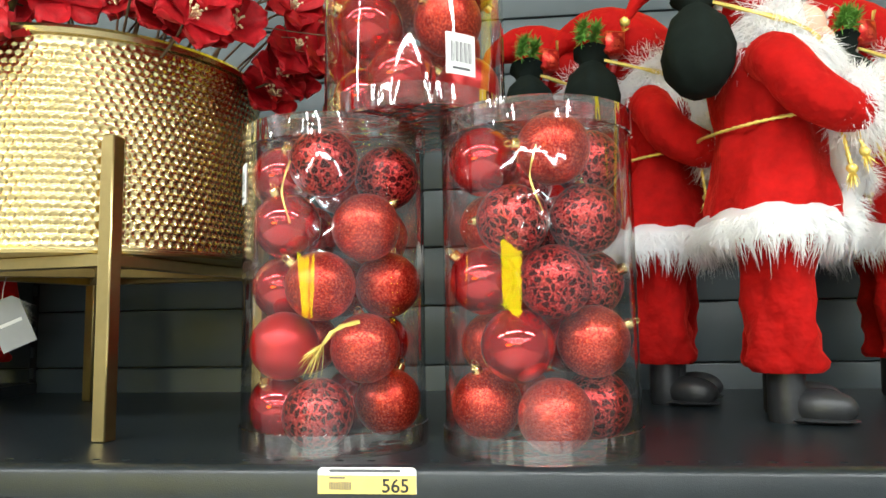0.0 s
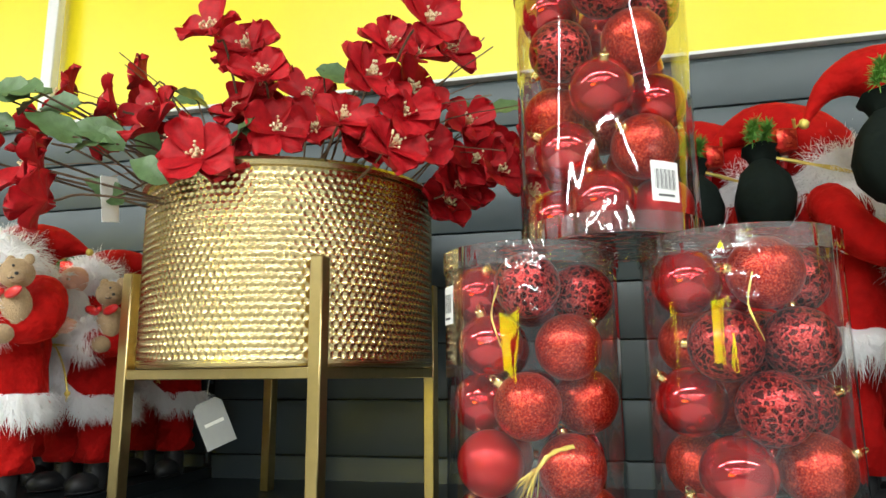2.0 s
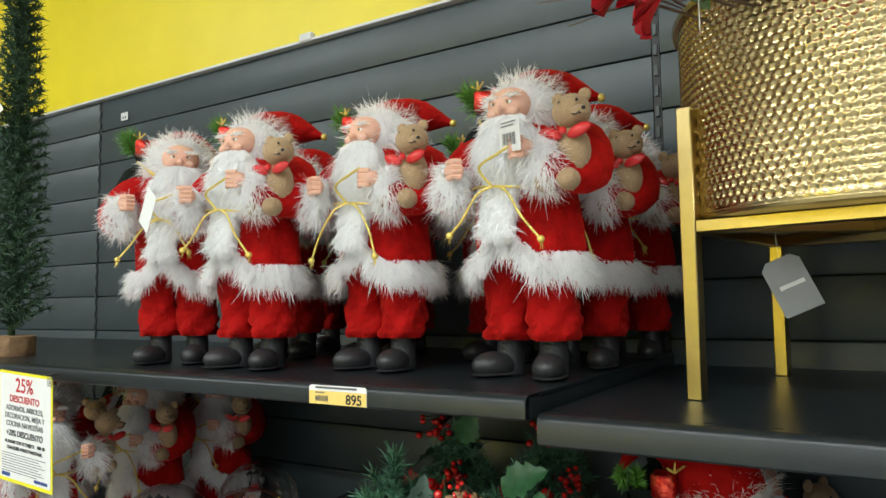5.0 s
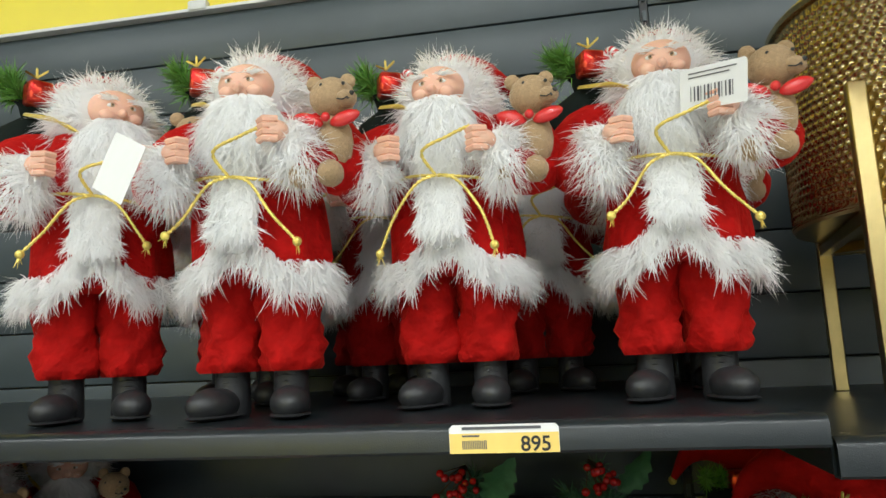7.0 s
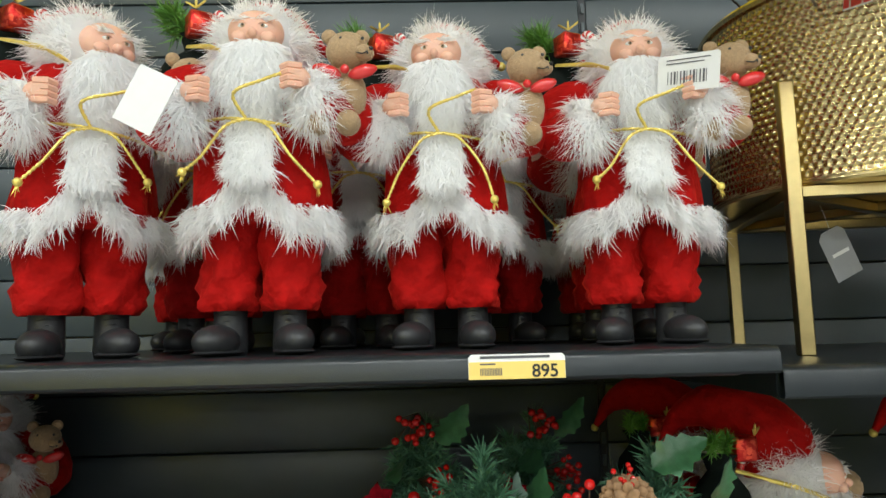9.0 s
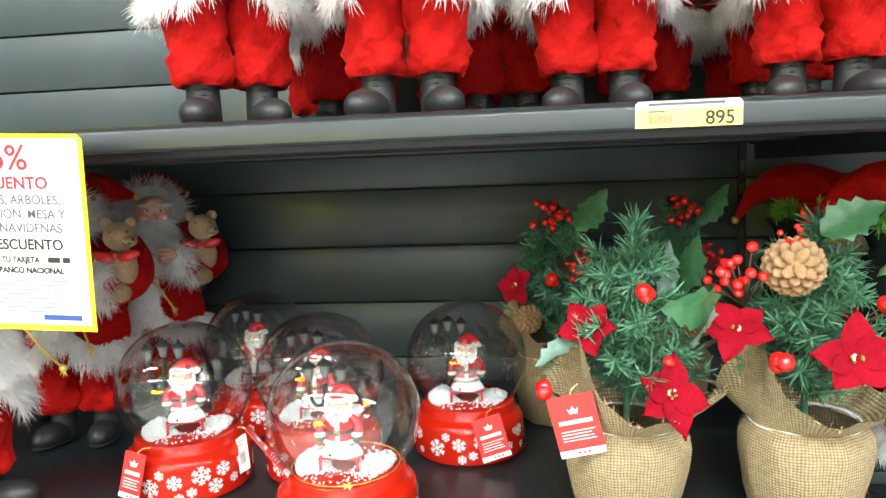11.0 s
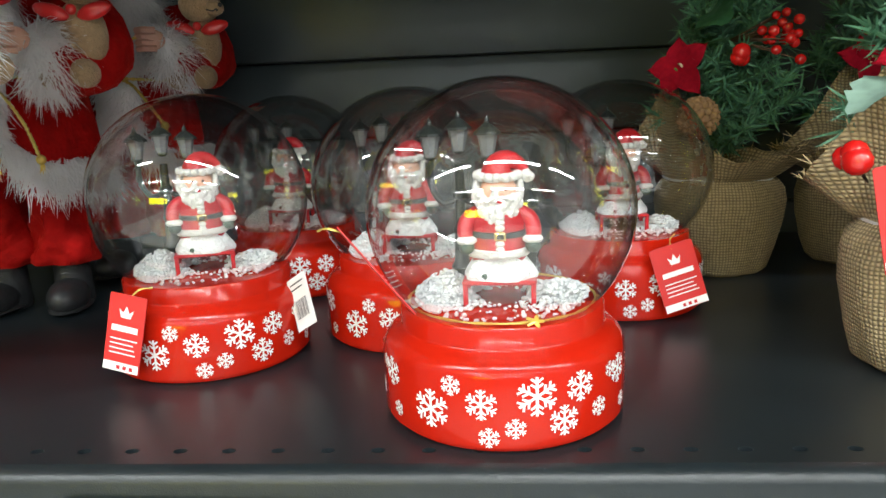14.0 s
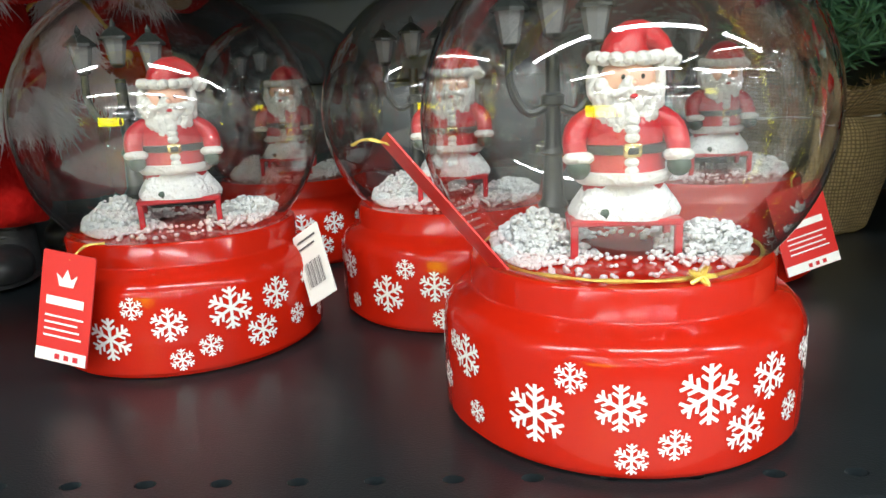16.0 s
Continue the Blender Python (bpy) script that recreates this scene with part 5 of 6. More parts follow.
FLAKES = {r: flake_mesh(r, BR + 0.0005) for r in (0.0095, 0.0075, 0.0050, 0.0040)}
PATTERN = [(-57, 0.030, 0.0075), (-52, 0.012, 0.0040), (-30, 0.0195, 0.0095), (-20, 0.0330, 0.0050), (-7, 0.025, 0.0075), (-4, 0.0090, 0.0050), (7, 0.0135, 0.0050), (16, 0.0285, 0.0095), (28, 0.0150, 0.0075), (36, 0.030, 0.0075), (47, 0.0165, 0.0050), (55, 0.0325, 0.0040)]


def figurine_mesh():
    """A painted resin figure 57 mm tall, one plain mesh."""
    m = Mesh()
    R, W, D, S, Gn, Gd = range(6)
    wob = lambda a, z: 1 + 0.05 * math.sin(4 * a + 1)
    for s in (-1, 1):
        ellip(m, (s * 0.0065, -0.002, 0.003), (0.0048, 0.0068, 0.0036), Gn, 12, 8)
        lathe(m, [(0.0045, 0.002), (0.0052, 0.008), (0.0060, 0.014)], 14, R, (s * 0.0062, 0, 0))
    lathe(m, [(0.0, 0.0115), (0.0125, 0.0118), (0.0138, 0.0135), (0.0135, 0.0155), (0.0115, 0.016)], 28, W, sy=0.85, wob=wob)
    lathe(m, [(0.0120, 0.0150), (0.0118, 0.019), (0.0108, 0.023), (0.0112, 0.027), (0.0105, 0.032), (0.0075, 0.0355), (0.003, 0.037)], 28, R, sy=0.85, wob=wob)
    lathe(m, [(0.0108, 0.0212), (0.0119, 0.0215), (0.0119, 0.0240), (0.0108, 0.0243)], 28, D, sy=0.86)
    box(m, (0, -0.0106, 0.0227), (0.0052, 0.0012, 0.0042), Gd, 0.0004)
    box(m, (0, -0.0110, 0.0227), (0.0030, 0.0012, 0.0022), D, 0.0002)
    for z in (0.0165, 0.0190, 0.0265, 0.0290, 0.0315):
        ellip(m, (0, -0.0098, z), (0.0022, 0.0016, 0.0017), W, 10, 6)
    for s in (-1, 1):
        arm = curve_pts([(s * 0.0085, 0, 0.0335), (s * 0.0135, -0.001, 0.029), (s * 0.0148, -0.003, 0.024), (s * 0.0142, -0.006, 0.0205)], 8)
        tube(m, arm, [0.0030, 0.0035, 0.0037, 0.0037, 0.0036, 0.0035, 0.0034, 0.0032, 0.0030], 12, R)
        ellip(m, (s * 0.0142, -0.006, 0.0205), (0.0046, 0.0045, 0.0024), W, 12, 7)
        ellip(m, (s * 0.0142, -0.0068, 0.0175), (0.0034, 0.0036, 0.0036), Gn, 12, 7)
    ellip(m, (0, -0.0030, 0.0435), (0.0078, 0.0068, 0.0070), S, 20, 14)
    ellip(m, (0, 0.0022, 0.0415), (0.0098, 0.0070, 0.0088), W, 20, 12)
    rf = np.random.default_rng(77)
    for k in range(46):
        a = rf.uniform(-1.35, 1.35)
        z = rf.uniform(0.0285, 0.0415)
        wide = 0.0098 * math.sqrt(max(0.12, (z - 0.0245) / 0.017))
        ellip(m, (wide * math.sin(a), -0.0015 - 0.0080 * math.cos(a) * (0.75 + 0.25 * (z - 0.028) / 0.0135), z), (0.0023, 0.0022, 0.0034), W, 8, 6, Matrix.Rotation(rf.uniform(-0.4, 0.4), 3, "Y"))
    ellip(m, (0, -0.0050, 0.0350), (0.0085, 0.0042, 0.0068), W, 16, 10)
    for s in (-1, 1):
        ellip(m, (s * 0.0030, -0.0100, 0.0402), (0.0037, 0.0017, 0.0013), W, 10, 6, Matrix.Rotation(s * 0.30, 3, "Y"))
        ellip(m, (s * 0.0030, -0.0088, 0.0478), (0.0017, 0.0007, 0.0005), W, 8, 5)
        ellip(m, (s * 0.0027, -0.0094, 0.0444), (0.0006, 0.0005, 0.0008), D, 8, 6)
        ellip(m, (s * 0.0092, -0.0010, 0.0430), (0.0020, 0.0040, 0.0060), W, 10, 8)
    ellip(m, (0, -0.0101, 0.0425), (0.0014, 0.0016, 0.0013), S, 8, 6)
    ellip(m, (0, -0.0106, 0.0388), (0.0012, 0.0008, 0.0008), R, 8, 6)
    for k in range(15):
        a = 2 * math.pi * k / 15
        ellip(m, (0.0086 * math.cos(a), -0.0006 + 0.0084 * math.sin(a), 0.0502 + 0.0006 * math.sin(a)), (0.0025, 0.0025, 0.0022), W, 8, 6)
    tube(m, curve_pts([(0, 0, 0.0495), (0.0008, 0, 0.0545), (0.0045, 0.001, 0.0568), (0.0095, 0.001, 0.0545), (0.0118, 0, 0.0512)], 10), [0.0076, 0.0072, 0.0066, 0.0060, 0.0053, 0.0046, 0.0040, 0.0034, 0.0029, 0.0025, 0.002], 16, R)
    for k in range(14):
        d = rf.normal(0, 1, 3)
        d = d / np.linalg.norm(d) * 0.0018
        ellip(m, (0.0125 + d[0], -0.001 + d[1], 0.0495 + d[2]), 0.0016, W, 7, 5)
    ellip(m, (0.0125, -0.001, 0.0495), 0.0026, W, 10, 7)
    return m.mesh("figurine", [FIGRED, FIGWHITE, FIGDARK, SKIN, FIGGREEN, CAP], 60)


FIGURINE = figurine_mesh()
m = Mesh()
lathe(m, [(0.0, 0.0), (0.057, 0.0), (0.0592, 0.0008), (0.0595, 0.0030), (BR, 0.0034), (BR, 0.0370), (0.0600, 0.0415), (0.0565, 0.0450), (0.0530, 0.0465), (0.0520, 0.0480), (0.0520, 0.0565), (0.0510, 0.0577), (0.046, 0.0577), (0.0, 0.0573)], 96)
BASE = m.mesh("base", [REDPLASTIC], 50)
m = Mesh()
prof = []
t0 = math.acos(min(1, 0.0455 / GR))
for k in range(41):
    t = -t0 + (math.pi / 2 + t0) * k / 40
    prof.append((max(GR * math.cos(t), 0.0), GZ + GR * math.sin(t)))
lathe(m, prof, 96)
DOME = m.mesh("glass_dome", [GLASS], 0)
m = Mesh()
box(m, (0, -0.012, 0.0745), (0.036, 0.020, 0.0022), 0, 0.0006)
for sx in (-1, 1):
    for sy in (-1, 1):
        box(m, (sx * 0.0165, -0.012 + sy * 0.0085, 0.0672), (0.0024, 0.0024, 0.0130), 0, 0.0003)
BENCH = m.mesh("bench", [FIGRED], 30)
m = Mesh()
rq = np.random.default_rng(5)
lathe(m, [(0.0175, 0.0752), (0.0180, 0.0775), (0.0165, 0.0805), (0.0135, 0.0850), (0.0110, 0.0885), (0.0, 0.0895)], 24, 0, (0, -0.012, 0), 0.62, wob=lambda a, z: 1 + 0.08 * math.sin(5 * a + 1))
MOUND = m.mesh("snow_mound", [SNOW], 50)
m = Mesh()
for k in range(2800):
    a, rad = rq.choice([3.1, 3.1, 6.1]) + rq.normal(0, 0.55), 0.044 * math.sqrt(rq.uniform(0.1, 1))
    x, y = rad * math.cos(a), rad * math.sin(a)
    heap = 0.015 * math.exp(-((x + 0.028) ** 2 + (y - 0.000) ** 2) / 0.00020) + 0.010 * math.exp(-((x - 0.030) ** 2 + (y + 0.004) ** 2) / 0.0003)
    s = rq.uniform(0.0006, 0.0015)
    if y < -0.020 - 0.3 * abs(x) and k % 4:
        continue
    ellip(m, (x, y, 0.0585 + heap * rq.uniform(0.2, 1)), (s, s * 0.9, s * 0.8), 0, 6, 4)
ellip(m, (-0.028, 0.001, 0.0585), (0.0135, 0.0150, 0.0105), 0, 14, 10)
ellip(m, (0.030, -0.003, 0.0580), (0.0115, 0.0135, 0.0070), 0, 14, 10)
FLOCK = m.mesh("loose_snow", [SNOW], 0)


def lamp_post_mesh():
    m = Mesh()
    x0, y0 = -0.021, 0.014
    lathe(m, [(0.0, 0.0615), (0.0068, 0.0615), (0.0066, 0.064), (0.0052, 0.066), (0.0050, 0.074), (0.0058, 0.075), (0.0040, 0.078), (0.0034, 0.094), (0.0046, 0.095), (0.0030, 0.098), (0.0027, 0.112), (0.0042, 0.113), (0.0042, 0.116), (0.0026, 0.117), (0.0024, 0.131)], 16, 0, (x0, y0, 0))
    for dx, z in ((-0.0150, 0.133), (0.0, 0.136), (0.0150, 0.133)):
        if dx:
            tube(m, curve_pts([(x0, y0, 0.113), (x0 + dx * 0.6, y0, 0.110), (x0 + dx, y0, 0.120), (x0 + dx, y0, z)], 10), 0.0017, 8, 0)
        lathe(m, [(0.0016, z), (0.0030, z + 0.0010), (0.0034, z + 0.002)], 8, 0, (x0 + dx, y0, 0))
        lathe(m, [(0.0032, z + 0.002), (0.0054, z + 0.0135)], 8, 1, (x0 + dx, y0, 0))
        lathe(m, [(0.0072, z + 0.0132), (0.0070, z + 0.0145), (0.0032, z + 0.0180), (0.0012, z + 0.0192), (0.0014, z + 0.0205), (0.0, z + 0.0235)], 8, 0, (x0 + dx, y0, 0))
    return m.mesh("lamp_post", [FIGDARK, LANTERN], 30)


LAMPPOST = lamp_post_mesh()


def red_tag(parent_at, label, w=0.027, h=0.046):
    """A red swing tag: a white crown shape, bars of print and a white foot."""
    ob = thing("swing_tag", label, "tag", "red swing tags", at=parent_at)
    m = Mesh()
    card(w, h, m, 0)
    part("card", m, REDCARD, ob)
    m = Mesh()
    y = -0.0008
    m.add([(-w * 0.5 + 0.0003, y, -h * 0.88), (w * 0.5 - 0.0003, y, -h * 0.88), (w * 0.5 - 0.0003, y, -h + 0.0003), (-w * 0.5 + 0.0003, y, -h + 0.0003)], [(0, 1, 2, 3)], 0, smooth=False)
    c, z = 0.0, -h * 0.30
    m.add([(c - 0.0032, y, z), (c + 0.0032, y, z), (c + 0.0048, y, z + 0.0052), (c + 0.0020, y, z + 0.0030), (c, y, z + 0.0072), (c - 0.0020, y, z + 0.0030), (c - 0.0048, y, z + 0.0052)], [(0, 1, 2, 3, 4, 5, 6)], 0, smooth=False)
    bars(m, -w * 0.36, -h * 0.40, w * 0.72, 1, 0.01, 0.0036, y, 0)
    bars(m, -w * 0.36, -h * 0.57, w * 0.74, 4, 0.0028, 0.0008, y, 0)
    part("print", m, WHITE, ob, "white emblem and bars of print")
    m = Mesh()
    for k in range(3):
        bars(m, -w * 0.1 + k * 0.0042, -h * 0.915, 0.0022, 1, 0.01, 0.0022, y - 0.0004, 0)
    part("marks", m, REDINK, ob)
    m = Mesh()
    tube(m, curve_pts([(0, 0.0, -0.003), (0.003, 0.004, 0.003), (0.009, 0.008, 0.005)], 8), 0.0005, 5, 0, 900)
    part("string", m, ROPE, ob)
    return ob


def snow_globe(x, y, turn, label):
    ob = thing("snow_globe", label, "snow globe", "snow globes", at=pose(x, y, Z_LOW, 0, 0, turn) @ Matrix.Diagonal((1.03, 1.03, 1.0, 1)))
    base = part("base", BASE, None, ob, "glossy red plastic base printed with snowflakes")
    for rep in range(3):
        for a, z, r in PATTERN:
            part("snowflake", FLAKES[r], None, base, at=pose(0, 0, z, 0, 0, a + rep * 120))
    dome = part("glass_dome", DOME, None, ob, "clear glass dome")
    dome.visible_shadow = False
    part("bench", BENCH, None, ob, "small red bench", at=pose(0, 0, -0.0035))
    part("snow_mound", MOUND, None, ob, "white resin snow mound", at=pose(0, 0, -0.0035))
    fl = part("loose_snow", FLOCK, None, ob, "loose white snow crumbs")
    fl["kind"] = "stuff"
    part("figurine", FIGURINE, None, ob, "painted resin figurine in red coat", at=pose(0, -0.012, 0.0710, 0, 0, 5) @ Matrix.Diagonal((1.12, 1.10, 1.06, 1)))
    part("lamp_post", LAMPPOST, None, ob, "black lamp post with three pale lanterns", at=pose(0, 0, -0.0035))
    return ob


GLOBE = "snow globe with red snowflake base"
snow_globe(-1.196, 0.576, -3, GLOBE + " at the front of the shelf")
snow_globe(-1.391, 0.660, 20, GLOBE + " and a red swing tag")
snow_globe(-1.257, 0.705, -2, GLOBE + " behind another globe")
snow_globe(-1.101, 0.764, 2, GLOBE + " with a red tag beside plants")
snow_globe(-1.380, 0.838, 0, GLOBE + " at the back of the shelf")
cord = thing("gold_cord", "thin gold cord tied round the neck of a snow globe", "cord", at=pose(-1.196, 0.576, Z_LOW) @ Matrix.Diagonal((1.03, 1.03, 1.0, 1)))
m = Mesh()
tube(m, [(0.0475 * math.cos(t), 0.0475 * math.sin(t), 0.0588) for t in np.linspace(0, 2 * math.pi, 60)], 0.0006, 6, 0, 900)
part("loop", m, ROPE, cord)
m = Mesh()
for q in range(5):
    tube(m, curve_pts([(0.014, -0.0470, 0.0592), (0.014 + 0.004 * math.cos(q * 1.3), -0.0495, 0.0605 + 0.003 * math.sin(q * 1.3)), (0.015, -0.0475, 0.0600)], 8), 0.0007, 6, 0)
part("knot", m, ROPE, cord)
red_tag(pose(-1.410, 0.592, 1.1135, 0, 0, -10) @ pose(0, 0, 0, -8, 10, 0), "red swing tag hanging on a snow globe", 0.024, 0.046)
red_tag(pose(-1.077, 0.700, 1.112, 0, 0, 12) @ pose(0, 0, 0, -10, -14, 0), "red swing tag hanging on a snow globe", 0.032, 0.046)
red_tag(pose(-1.275, 0.545, 1.158) @ pose(0, 0, 0, 0, -39, 0) @ pose(0, 0, 0, 0, 0, 108), "red swing tag turned edge-on beside a globe", 0.020, 0.056)
white_tag("swing_tag", "white swing tag hanging behind a snow globe", pose(-1.329, 0.650, 1.108, 0, 0, -25) @ pose(0, 0, 0, -20, -32, 0), 0.018, 0.036)


# ---- burlap plants ----
def needles_branch(m, a, b, n, length, mat):
    q = rng.uniform(0, 1, (n, 1))
    a, b = np.array(a), np.array(b)
    d = (b - a) / np.linalg.norm(b - a)
    rad = unit(rng.normal(0, 1, (n, 3)))
    strands(m, a + (b - a) * q, d * 0.75 + rad * 0.9, length, 0.001, mat, 0.0, 0.15, 0.3)
    tube(m, [tuple(a), tuple(b)], 0.0012, 5, mat)


def tree_mesh(seed):
    global rng
    rng = np.random.default_rng(seed)
    m = Mesh()
    tube(m, curve_pts([(0, 0, 0.06), (0.004, 0, 0.17), (0.008, -0.004, 0.268)], 8), 0.003, 6, 0)
    needles_branch(m, (0.006, 0, 0.20), (0.010, -0.004, 0.268), 420, 0.021, 0)
    for k in range(40):
        z = 0.105 + 0.125 * (k / 40)
        a = k * 2.4 + rng.uniform(-0.3, 0.3)
        ln = 0.062 * (1.12 - (z - 0.105) / 0.19)
        needles_branch(m, (0.004, 0, z), (0.004 + ln * math.cos(a), ln * math.sin(a), z + ln * rng.uniform(0.25, 0.75)), 130, 0.018, 0)
    return m.mesh("foliage", [NEEDLE], 0)


def pot_mesh(seed):
    r = np.random.default_rng(seed)
    ph = r.uniform(0, 6)
    wob = lambda a, z: 1 + 0.03 * math.sin(3 * a + ph) + 0.022 * math.sin(7 * a + z * 60) + 0.015 * math.sin(13 * a)
    m = Mesh()
    lathe(m, [(0.0, 0.0005), (0.040, 0.0), (0.0450, 0.004), (0.0500, 0.020), (0.0545, 0.045), (0.0560, 0.064), (0.0540, 0.076), (0.0490, 0.083), (0.0455, 0.086)], 56, 0, sy=0.95, uv=True, wob=wob)
    return m.mesh("burlap_pot", [BURLAP], 60)


def collar_mesh(seed, peak):
    """The burlap's loose collar: flared, with a high folded corner and a frayed edge."""
    r = np.random.default_rng(seed)
    m = Mesh()
    seg, rows = 72, 12
    vs, us = [], []
    for i in range(rows + 1):
        t = i / rows
        for j in range(seg + 1):
            a = 2 * math.pi * j / seg
            near = math.exp(-((math.atan2(math.sin(a - peak), math.cos(a - peak))) / 0.50) ** 2)
            near2 = math.exp(-((math.atan2(math.sin(a - peak - 2.1), math.cos(a - peak - 2.1))) / 0.5) ** 2)
            high = 0.020 + 0.082 * near + 0.018 * near2
            flare = 0.030 * (1 - 0.75 * near) + 0.010 * near2
            rad = 0.0455 + flare * t ** 0.8 + 0.0035 * math.sin(6 * a + seed) * t + 0.002 * math.sin(15 * a) * t
            vs.append((rad * math.cos(a), rad * math.sin(a) * 0.95, 0.084 + high * t + 0.002 * math.sin(11 * a + seed) * t))
            us.append((a * 0.055, high * t))
    c = seg + 1
    f = [(i * c + j, i * c + j + 1, (i + 1) * c + j + 1, (i + 1) * c + j) for i in range(rows) for j in range(seg)]
    m.add(vs, f, 0, us)
    inner = np.array(vs) * np.array([0.985, 0.985, 1])
    m.add(inner, [q[::-1] for q in f], 0, us)
    top = np.array(vs[-c:])
    global rng
    rng = np.random.default_rng(seed + 50)
    idx = rng.integers(0, seg, 150)
    strands(m, top[idx], unit(top[idx] * np.array([1, 1, 0])) * 0.5 + np.array([[0, 0, 0.5]]), 0.008, 0.0004, 0, 0, 0.5)
    return m.mesh("burlap_collar", [BURLAP], 60)


def poinsettia_mesh(seed):
    m = Mesh()
    r = np.random.default_rng(seed)
    for k in range(5):
        petal_mesh(m, 0.037 * r.uniform(0.85, 1.15), 0.0135, 0, k * 2 * math.pi / 5 + r.uniform(-0.25, 0.25), 0.3, 0.25, 0.08, seed * 7 + k, 1.0)
    for k in range(9):
        a = r.uniform(0, 6.3)
        ellip(m, (0.0035 * math.cos(a), 0.0035 * math.sin(a), 0.004 + r.uniform(0, 0.003)), 0.0014, 1 if k % 3 else 2, 6, 5)
    return m.mesh("poinsettia", [FELTPETAL, STAMEN, SPRIG], 0)


def berries_mesh(seed, n, r, spread):
    m = Mesh()
    q = np.random.default_rng(seed)
    for k in range(n):
        p = q.normal(0, spread, 3)
        ellip(m, tuple(p), r * q.uniform(0.85, 1.1), 0, 12, 8)
        tube(m, [tuple(p), (0, 0.02, -0.03)], 0.0006, 4, 1)
    return m.mesh("berry_pick", [BERRY, STEM], 0)


def pinecone_mesh():
    m = Mesh()
    ellip(m, (0, 0, 0), (0.010, 0.010, 0.016), 0, 12, 8)
    for k in range(70):
        t = k / 70
        a = k * 2.39996
        z = -0.017 + 0.034 * t
        rad = 0.0185 * math.sqrt(max(0.03, 1 - (t * 1.6 - 0.62) ** 2))
        rot = Matrix.Rotation(a, 3, "Z") @ Matrix.Rotation(radians(-25), 3, "Y")
        ellip(m, (rad * 0.75 * math.cos(a), rad * 0.75 * math.sin(a), z), (0.0070, 0.0042, 0.0013), 0, 8, 5, rot)
    return m.mesh("pine_cone", [CONE], 0)


TREES, POTS = [tree_mesh(41), tree_mesh(42)], [pot_mesh(1), pot_mesh(2)]
COLLARS = [collar_mesh(3, radians(-148)), collar_mesh(4, radians(-155))]
POINS = [poinsettia_mesh(1), poinsettia_mesh(2)]
BERRIES = [berries_mesh(1, 3, 0.0074, 0.0085), berries_mesh(2, 18, 0.0034, 0.0075)]
CONES = pinecone_mesh()
HOLLIES = [leaf_data("holly_leaf", 0.055, 0.018, HOLLY, True), leaf_data("holly_leaf", 0.055, 0.018, FROSTLEAF, True)]


def burlap_plant(x, y, turn, k, label, decor):
    ob = thing("potted_plant", label, "plant", "burlap plants", at=pose(x, y, Z_LOW, 0, 0, turn))
    part("pot", POTS[k], None, ob, "burlap wrapped pot")
    part("collar", COLLARS[k], None, ob, "flared burlap collar with a folded corner")
    m = Mesh()
    tube(m, [(0.047 * math.cos(t), 0.0447 * math.sin(t), 0.0855 + 0.001 * math.sin(3 * t)) for t in np.linspace(0, 2 * math.pi, 33)], 0.0012, 6, 0, 700)
    part("twine", m, WHITE, ob, "pale twine tie")
    part("foliage", TREES[k], None, ob, "green tinsel pine foliage")
    for what, px, py, pz, dx, dy, dz, s in decor:
        data = {"poinsettia": POINS[k], "berry_pick": BERRIES[0], "berry_sprig": BERRIES[1], "pine_cone": CONES, "holly_leaf": HOLLIES[0], "frosted_leaf": HOLLIES[1]}[what]
        at = facing((px, py, pz), (dx, dy, dz), px * 40)
        if "leaf" in what:
            at = at @ pose(0, 0, 0, 0, -60, 0)
        part(what, data, None, ob, {"poinsettia": "crimson felt flower", "berry_pick": "glossy red berries"}.get(what, ""), at=at @ Matrix.Scale(s, 4))
    return ob


DECOR_A = [("poinsettia", 0.028, -0.060, 0.128, 0.35, -1, 0.35, 0.95), ("poinsettia", -0.034, -0.030, 0.176, -0.4, -0.8, 0.6, 0.8), ("berry_pick", 0.010, -0.046, 0.205, 0, -1, 0.4, 0.9), ("berry_pick", -0.072, -0.038, 0.130, -0.5, -1, 0.1, 0.95), ("berry_pick", 0.030, -0.058, 0.152, 0.2, -1, 0.4, 0.55),
           ("frosted_leaf", 0.030, 0.0, 0.195, 0.8, -0.4, 0.8, 1.0), ("frosted_leaf", -0.040, -0.02, 0.165, -0.9, -0.5, 0.4, 0.9), ("frosted_leaf", 0.050, -0.035, 0.165, 0.8, -0.8, 0.2, 0.9), ("holly_leaf", 0.05, 0.02, 0.20, 0.8, 0.3, 0.6, 1.0), ("pine_cone", 0.062, -0.010, 0.180, 0.6, -0.6, 0.4, 0.8)]
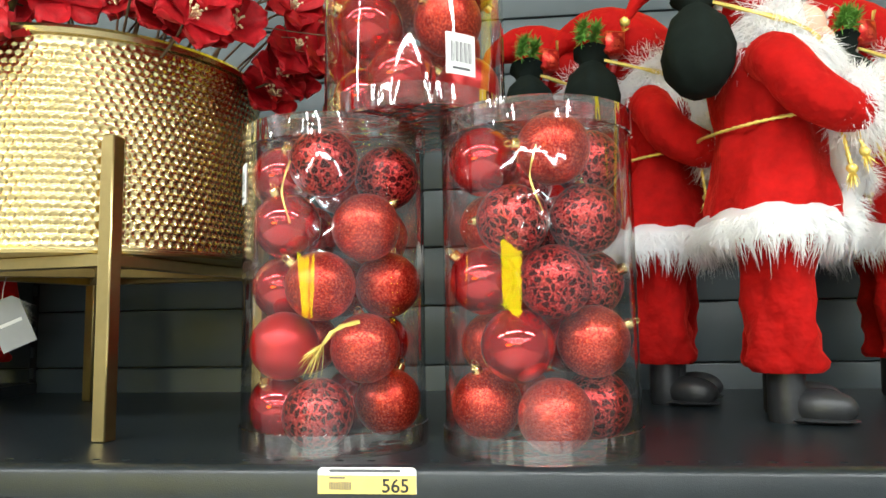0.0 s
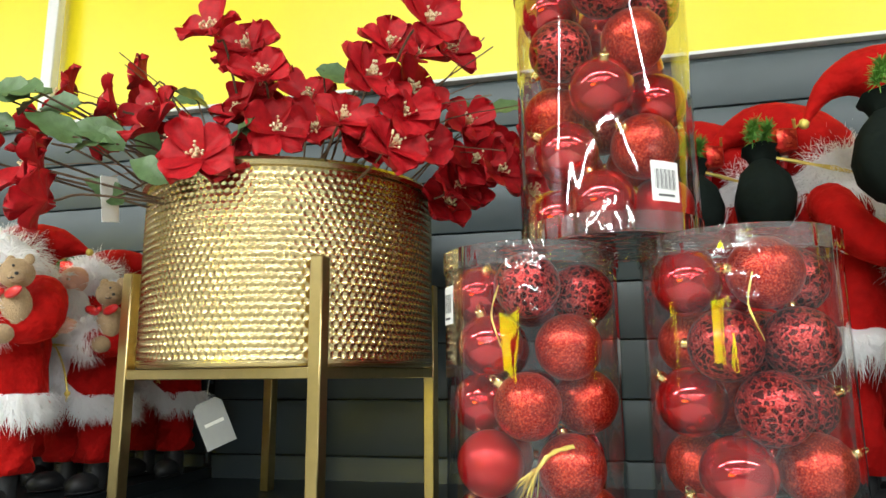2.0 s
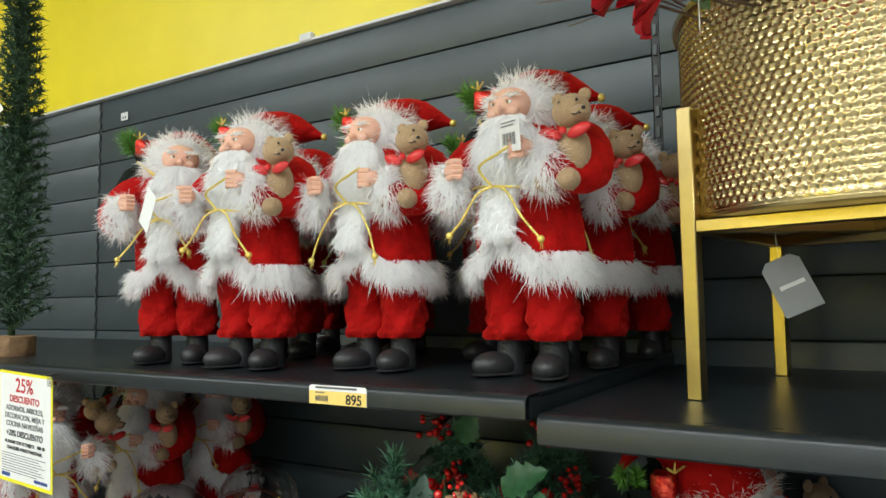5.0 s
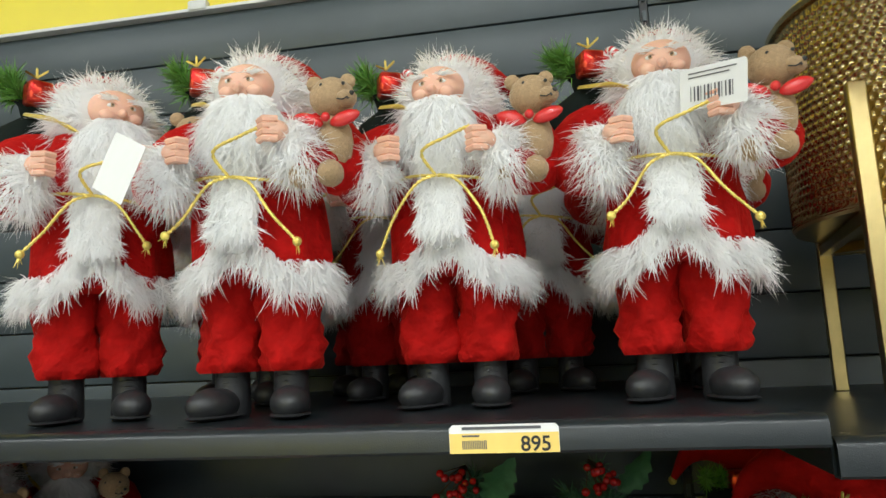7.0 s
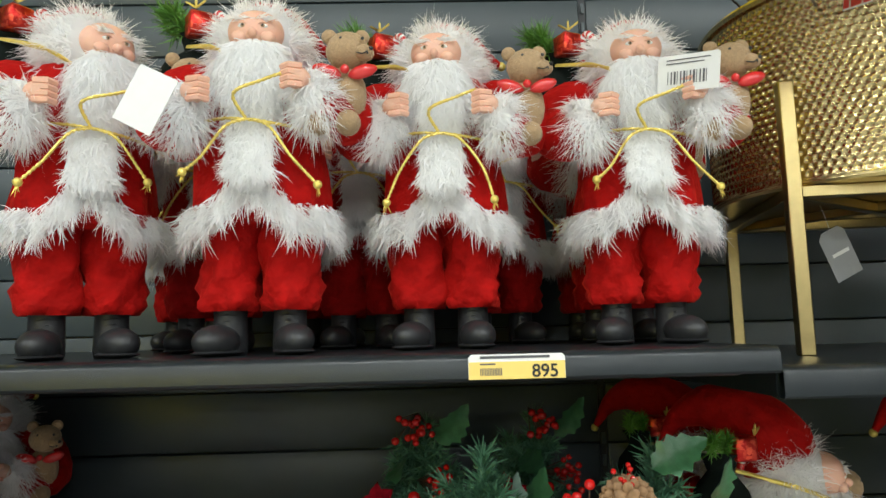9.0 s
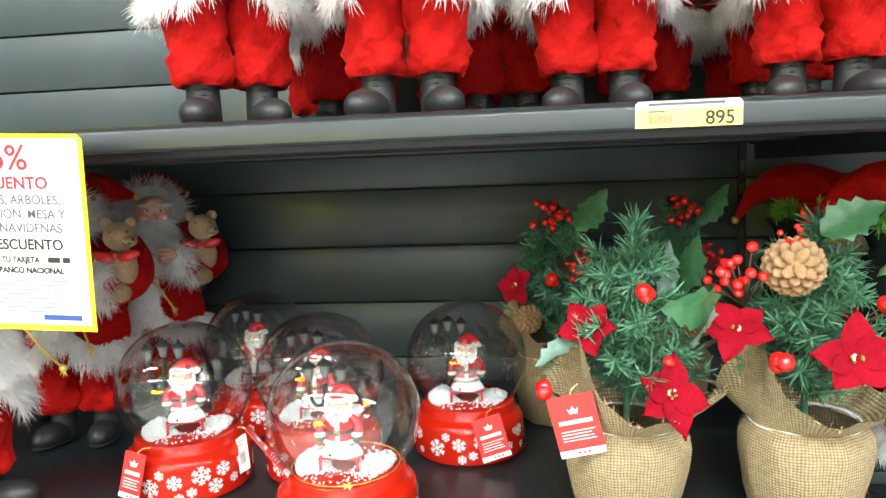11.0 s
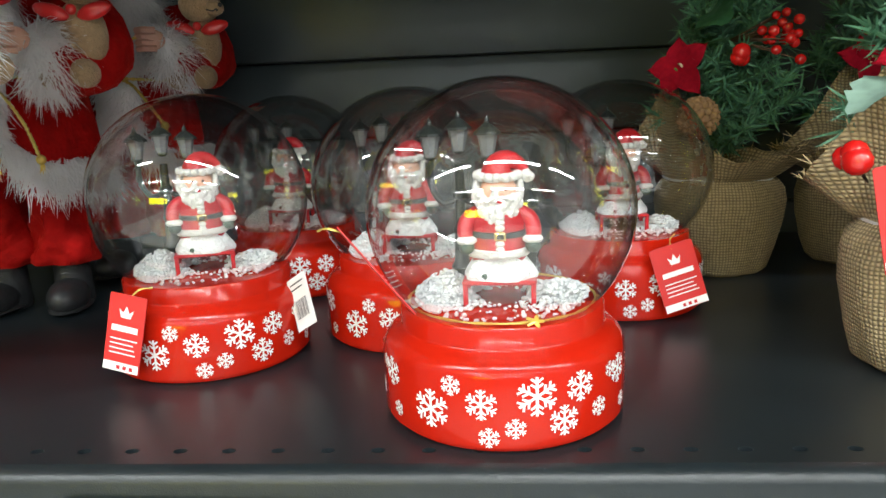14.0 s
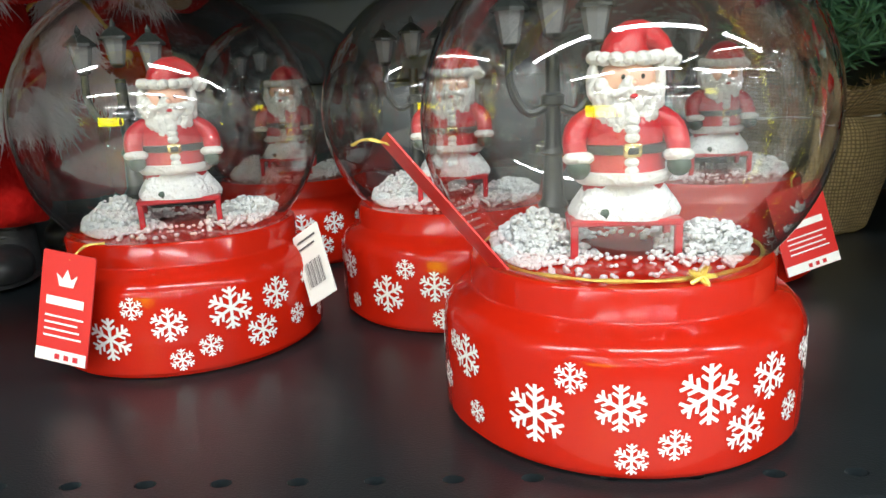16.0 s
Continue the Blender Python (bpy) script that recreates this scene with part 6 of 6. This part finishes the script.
DECOR_B = [("pine_cone", -0.030, -0.055, 0.232, -0.2, -1, 0.3, 1.25), ("berry_sprig", -0.072, -0.045, 0.228, -0.3, -1, 0.3, 1.3), ("berry_sprig", -0.032, -0.058, 0.252, 0, -1, 0.5, 0.7), ("holly_leaf", -0.085, -0.040, 0.200, -0.3, -1, -0.2, 1.1), ("holly_leaf", 0.0, -0.03, 0.255, 0.5, -0.6, 0.6, 1.0), ("poinsettia", 0.010, -0.072, 0.160, 0.1, -1, 0.35, 1.0), ("poinsettia", -0.072, -0.050, 0.180, -0.4, -1, 0.4, 0.8),
           ("berry_pick", -0.045, -0.062, 0.160, -0.2, -1, 0.1, 1.0), ("berry_pick", 0.055, -0.050, 0.195, 0.4, -1, 0.2, 1.1), ("holly_leaf", 0.04, -0.04, 0.22, 0.6, -0.8, 0.3, 1.0)]
DECOR_C = [("berry_sprig", -0.006, -0.050, 0.262, 0, -1, 0.2, 1.3), ("holly_leaf", 0.025, -0.03, 0.245, 0.5, -0.8, 0.3, 1.1), ("holly_leaf", -0.02, -0.03, 0.225, -0.5, -0.8, 0.3, 1.0), ("poinsettia", -0.048, -0.045, 0.180, -0.5, -0.9, 0.2, 0.75), ("berry_pick", -0.010, -0.060, 0.185, 0, -1, 0.1, 0.9), ("berry_sprig", 0.030, -0.055, 0.200, 0.3, -1, 0.2, 1.2), ("pine_cone", -0.035, -0.055, 0.140, -0.4, -1, 0, 0.9)]
burlap_plant(-0.942, 0.622, 0, 0, "little pine in a burlap wrapped pot with red flower", DECOR_A)
burlap_plant(-0.785, 0.625, 0, 1, "little pine in burlap with pine cone and berries", DECOR_B)
burlap_plant(-0.995, 0.862, 0, 1, "little pine in burlap at the back of shelf", DECOR_C)
burlap_plant(-0.855, 0.890, 20, 0, "little pine in burlap standing in the back row", DECOR_C)
red_tag(pose(-0.996, 0.568, 1.180, 0, 0, -4) @ pose(0, 0, 0, 4, -13, 0), "red swing tag hanging on a burlap plant", 0.040, 0.056)


# ---- slim tree on the doll shelf ----
tree = thing("tabletop_tree", "slim dark green artificial tree on a wooden foot", "tree", at=pose(-1.705, 0.585, Z_DOLL))
m = Mesh()
lathe(m, [(0.0, 0.0), (0.036, 0.0), (0.037, 0.002), (0.037, 0.032), (0.034, 0.034), (0.0, 0.034)], 24, 0, wob=lambda a, z: 1 + 0.04 * math.sin(9 * a))
part("foot", m, BARK, tree, "brown wooden foot")
rng = np.random.default_rng(99)
m = Mesh()
tube(m, [(0, 0, 0.03), (0, 0, 0.80)], [0.006, 0.002], 8, 0)
for k in range(260):
    z = 0.045 + 0.74 * (k / 260)
    a = k * 2.4
    ln = 0.058 * (1 - 0.75 * (k / 260))
    needles_branch(m, (0, 0, z), (ln * math.cos(a), ln * math.sin(a), z + ln * 0.5), 75, 0.016, 0)
part("foliage", m, DARKNEEDLE, tree, "dense dark green needles", angle=0)
white_tag("hang_tag", "white barcode tag hanging on the slim tree", pose(-1.71, 0.535, 1.86, 0, 0, 10) @ pose(0, 0, 0, 0, -35, 0), 0.03, 0.05)

# ---- goods on the bottom shelf ----
basket = thing("wicker_basket", "dark brown woven basket on the bottom shelf", "basket", at=pose(-1.52, 0.60, Z_BOT))
m = Mesh()
lathe(m, [(0.0, 0.002), (0.085, 0.0), (0.090, 0.004), (0.105, 0.24), (0.102, 0.244), (0.098, 0.24), (0.086, 0.01)], 48, 0, uv=True)
part("body", m, WICKER, basket)
m = Mesh()
tube(m, [(0.104 * math.cos(t), 0.104 * math.sin(t), 0.246) for t in np.linspace(0, 2 * math.pi, 41)], 0.006, 8, 0)
part("rim", m, BARK, basket)
for bx in (-1.19, -1.36):
    tray = thing("wooden_stand", "light wooden display stand with a red cloth band", "stand", "wooden stands", at=pose(bx, 0.68, Z_BOT))
    for sx in (-1, 1):
        for sy in (-1, 1):
            m = Mesh()
            box(m, (sx * 0.065, sy * 0.05, 0.145), (0.014, 0.014, 0.29), 0, 0.002)
            part("post", m, WOOD, tray)
    for sy in (-1, 1):
        m = Mesh()
        box(m, (0, sy * 0.05, 0.297), (0.150, 0.016, 0.014), 0, 0.002)
        part("rail", m, WOOD, tray)
    m = Mesh()
    box(m, (0, 0, 0.275), (0.070, 0.085, 0.06), 0, 0.012, seg=3)
    part("cloth", m, VELVET, tray, "red velvet cloth")
for x, y, k in ((-1.45, 0.80, 1), (-1.02, 0.7, 0)):
    doll(x, y, Z_BOT, 0, 0.98, k, FRONT + " on the bottom shelf", "small plush dolls")
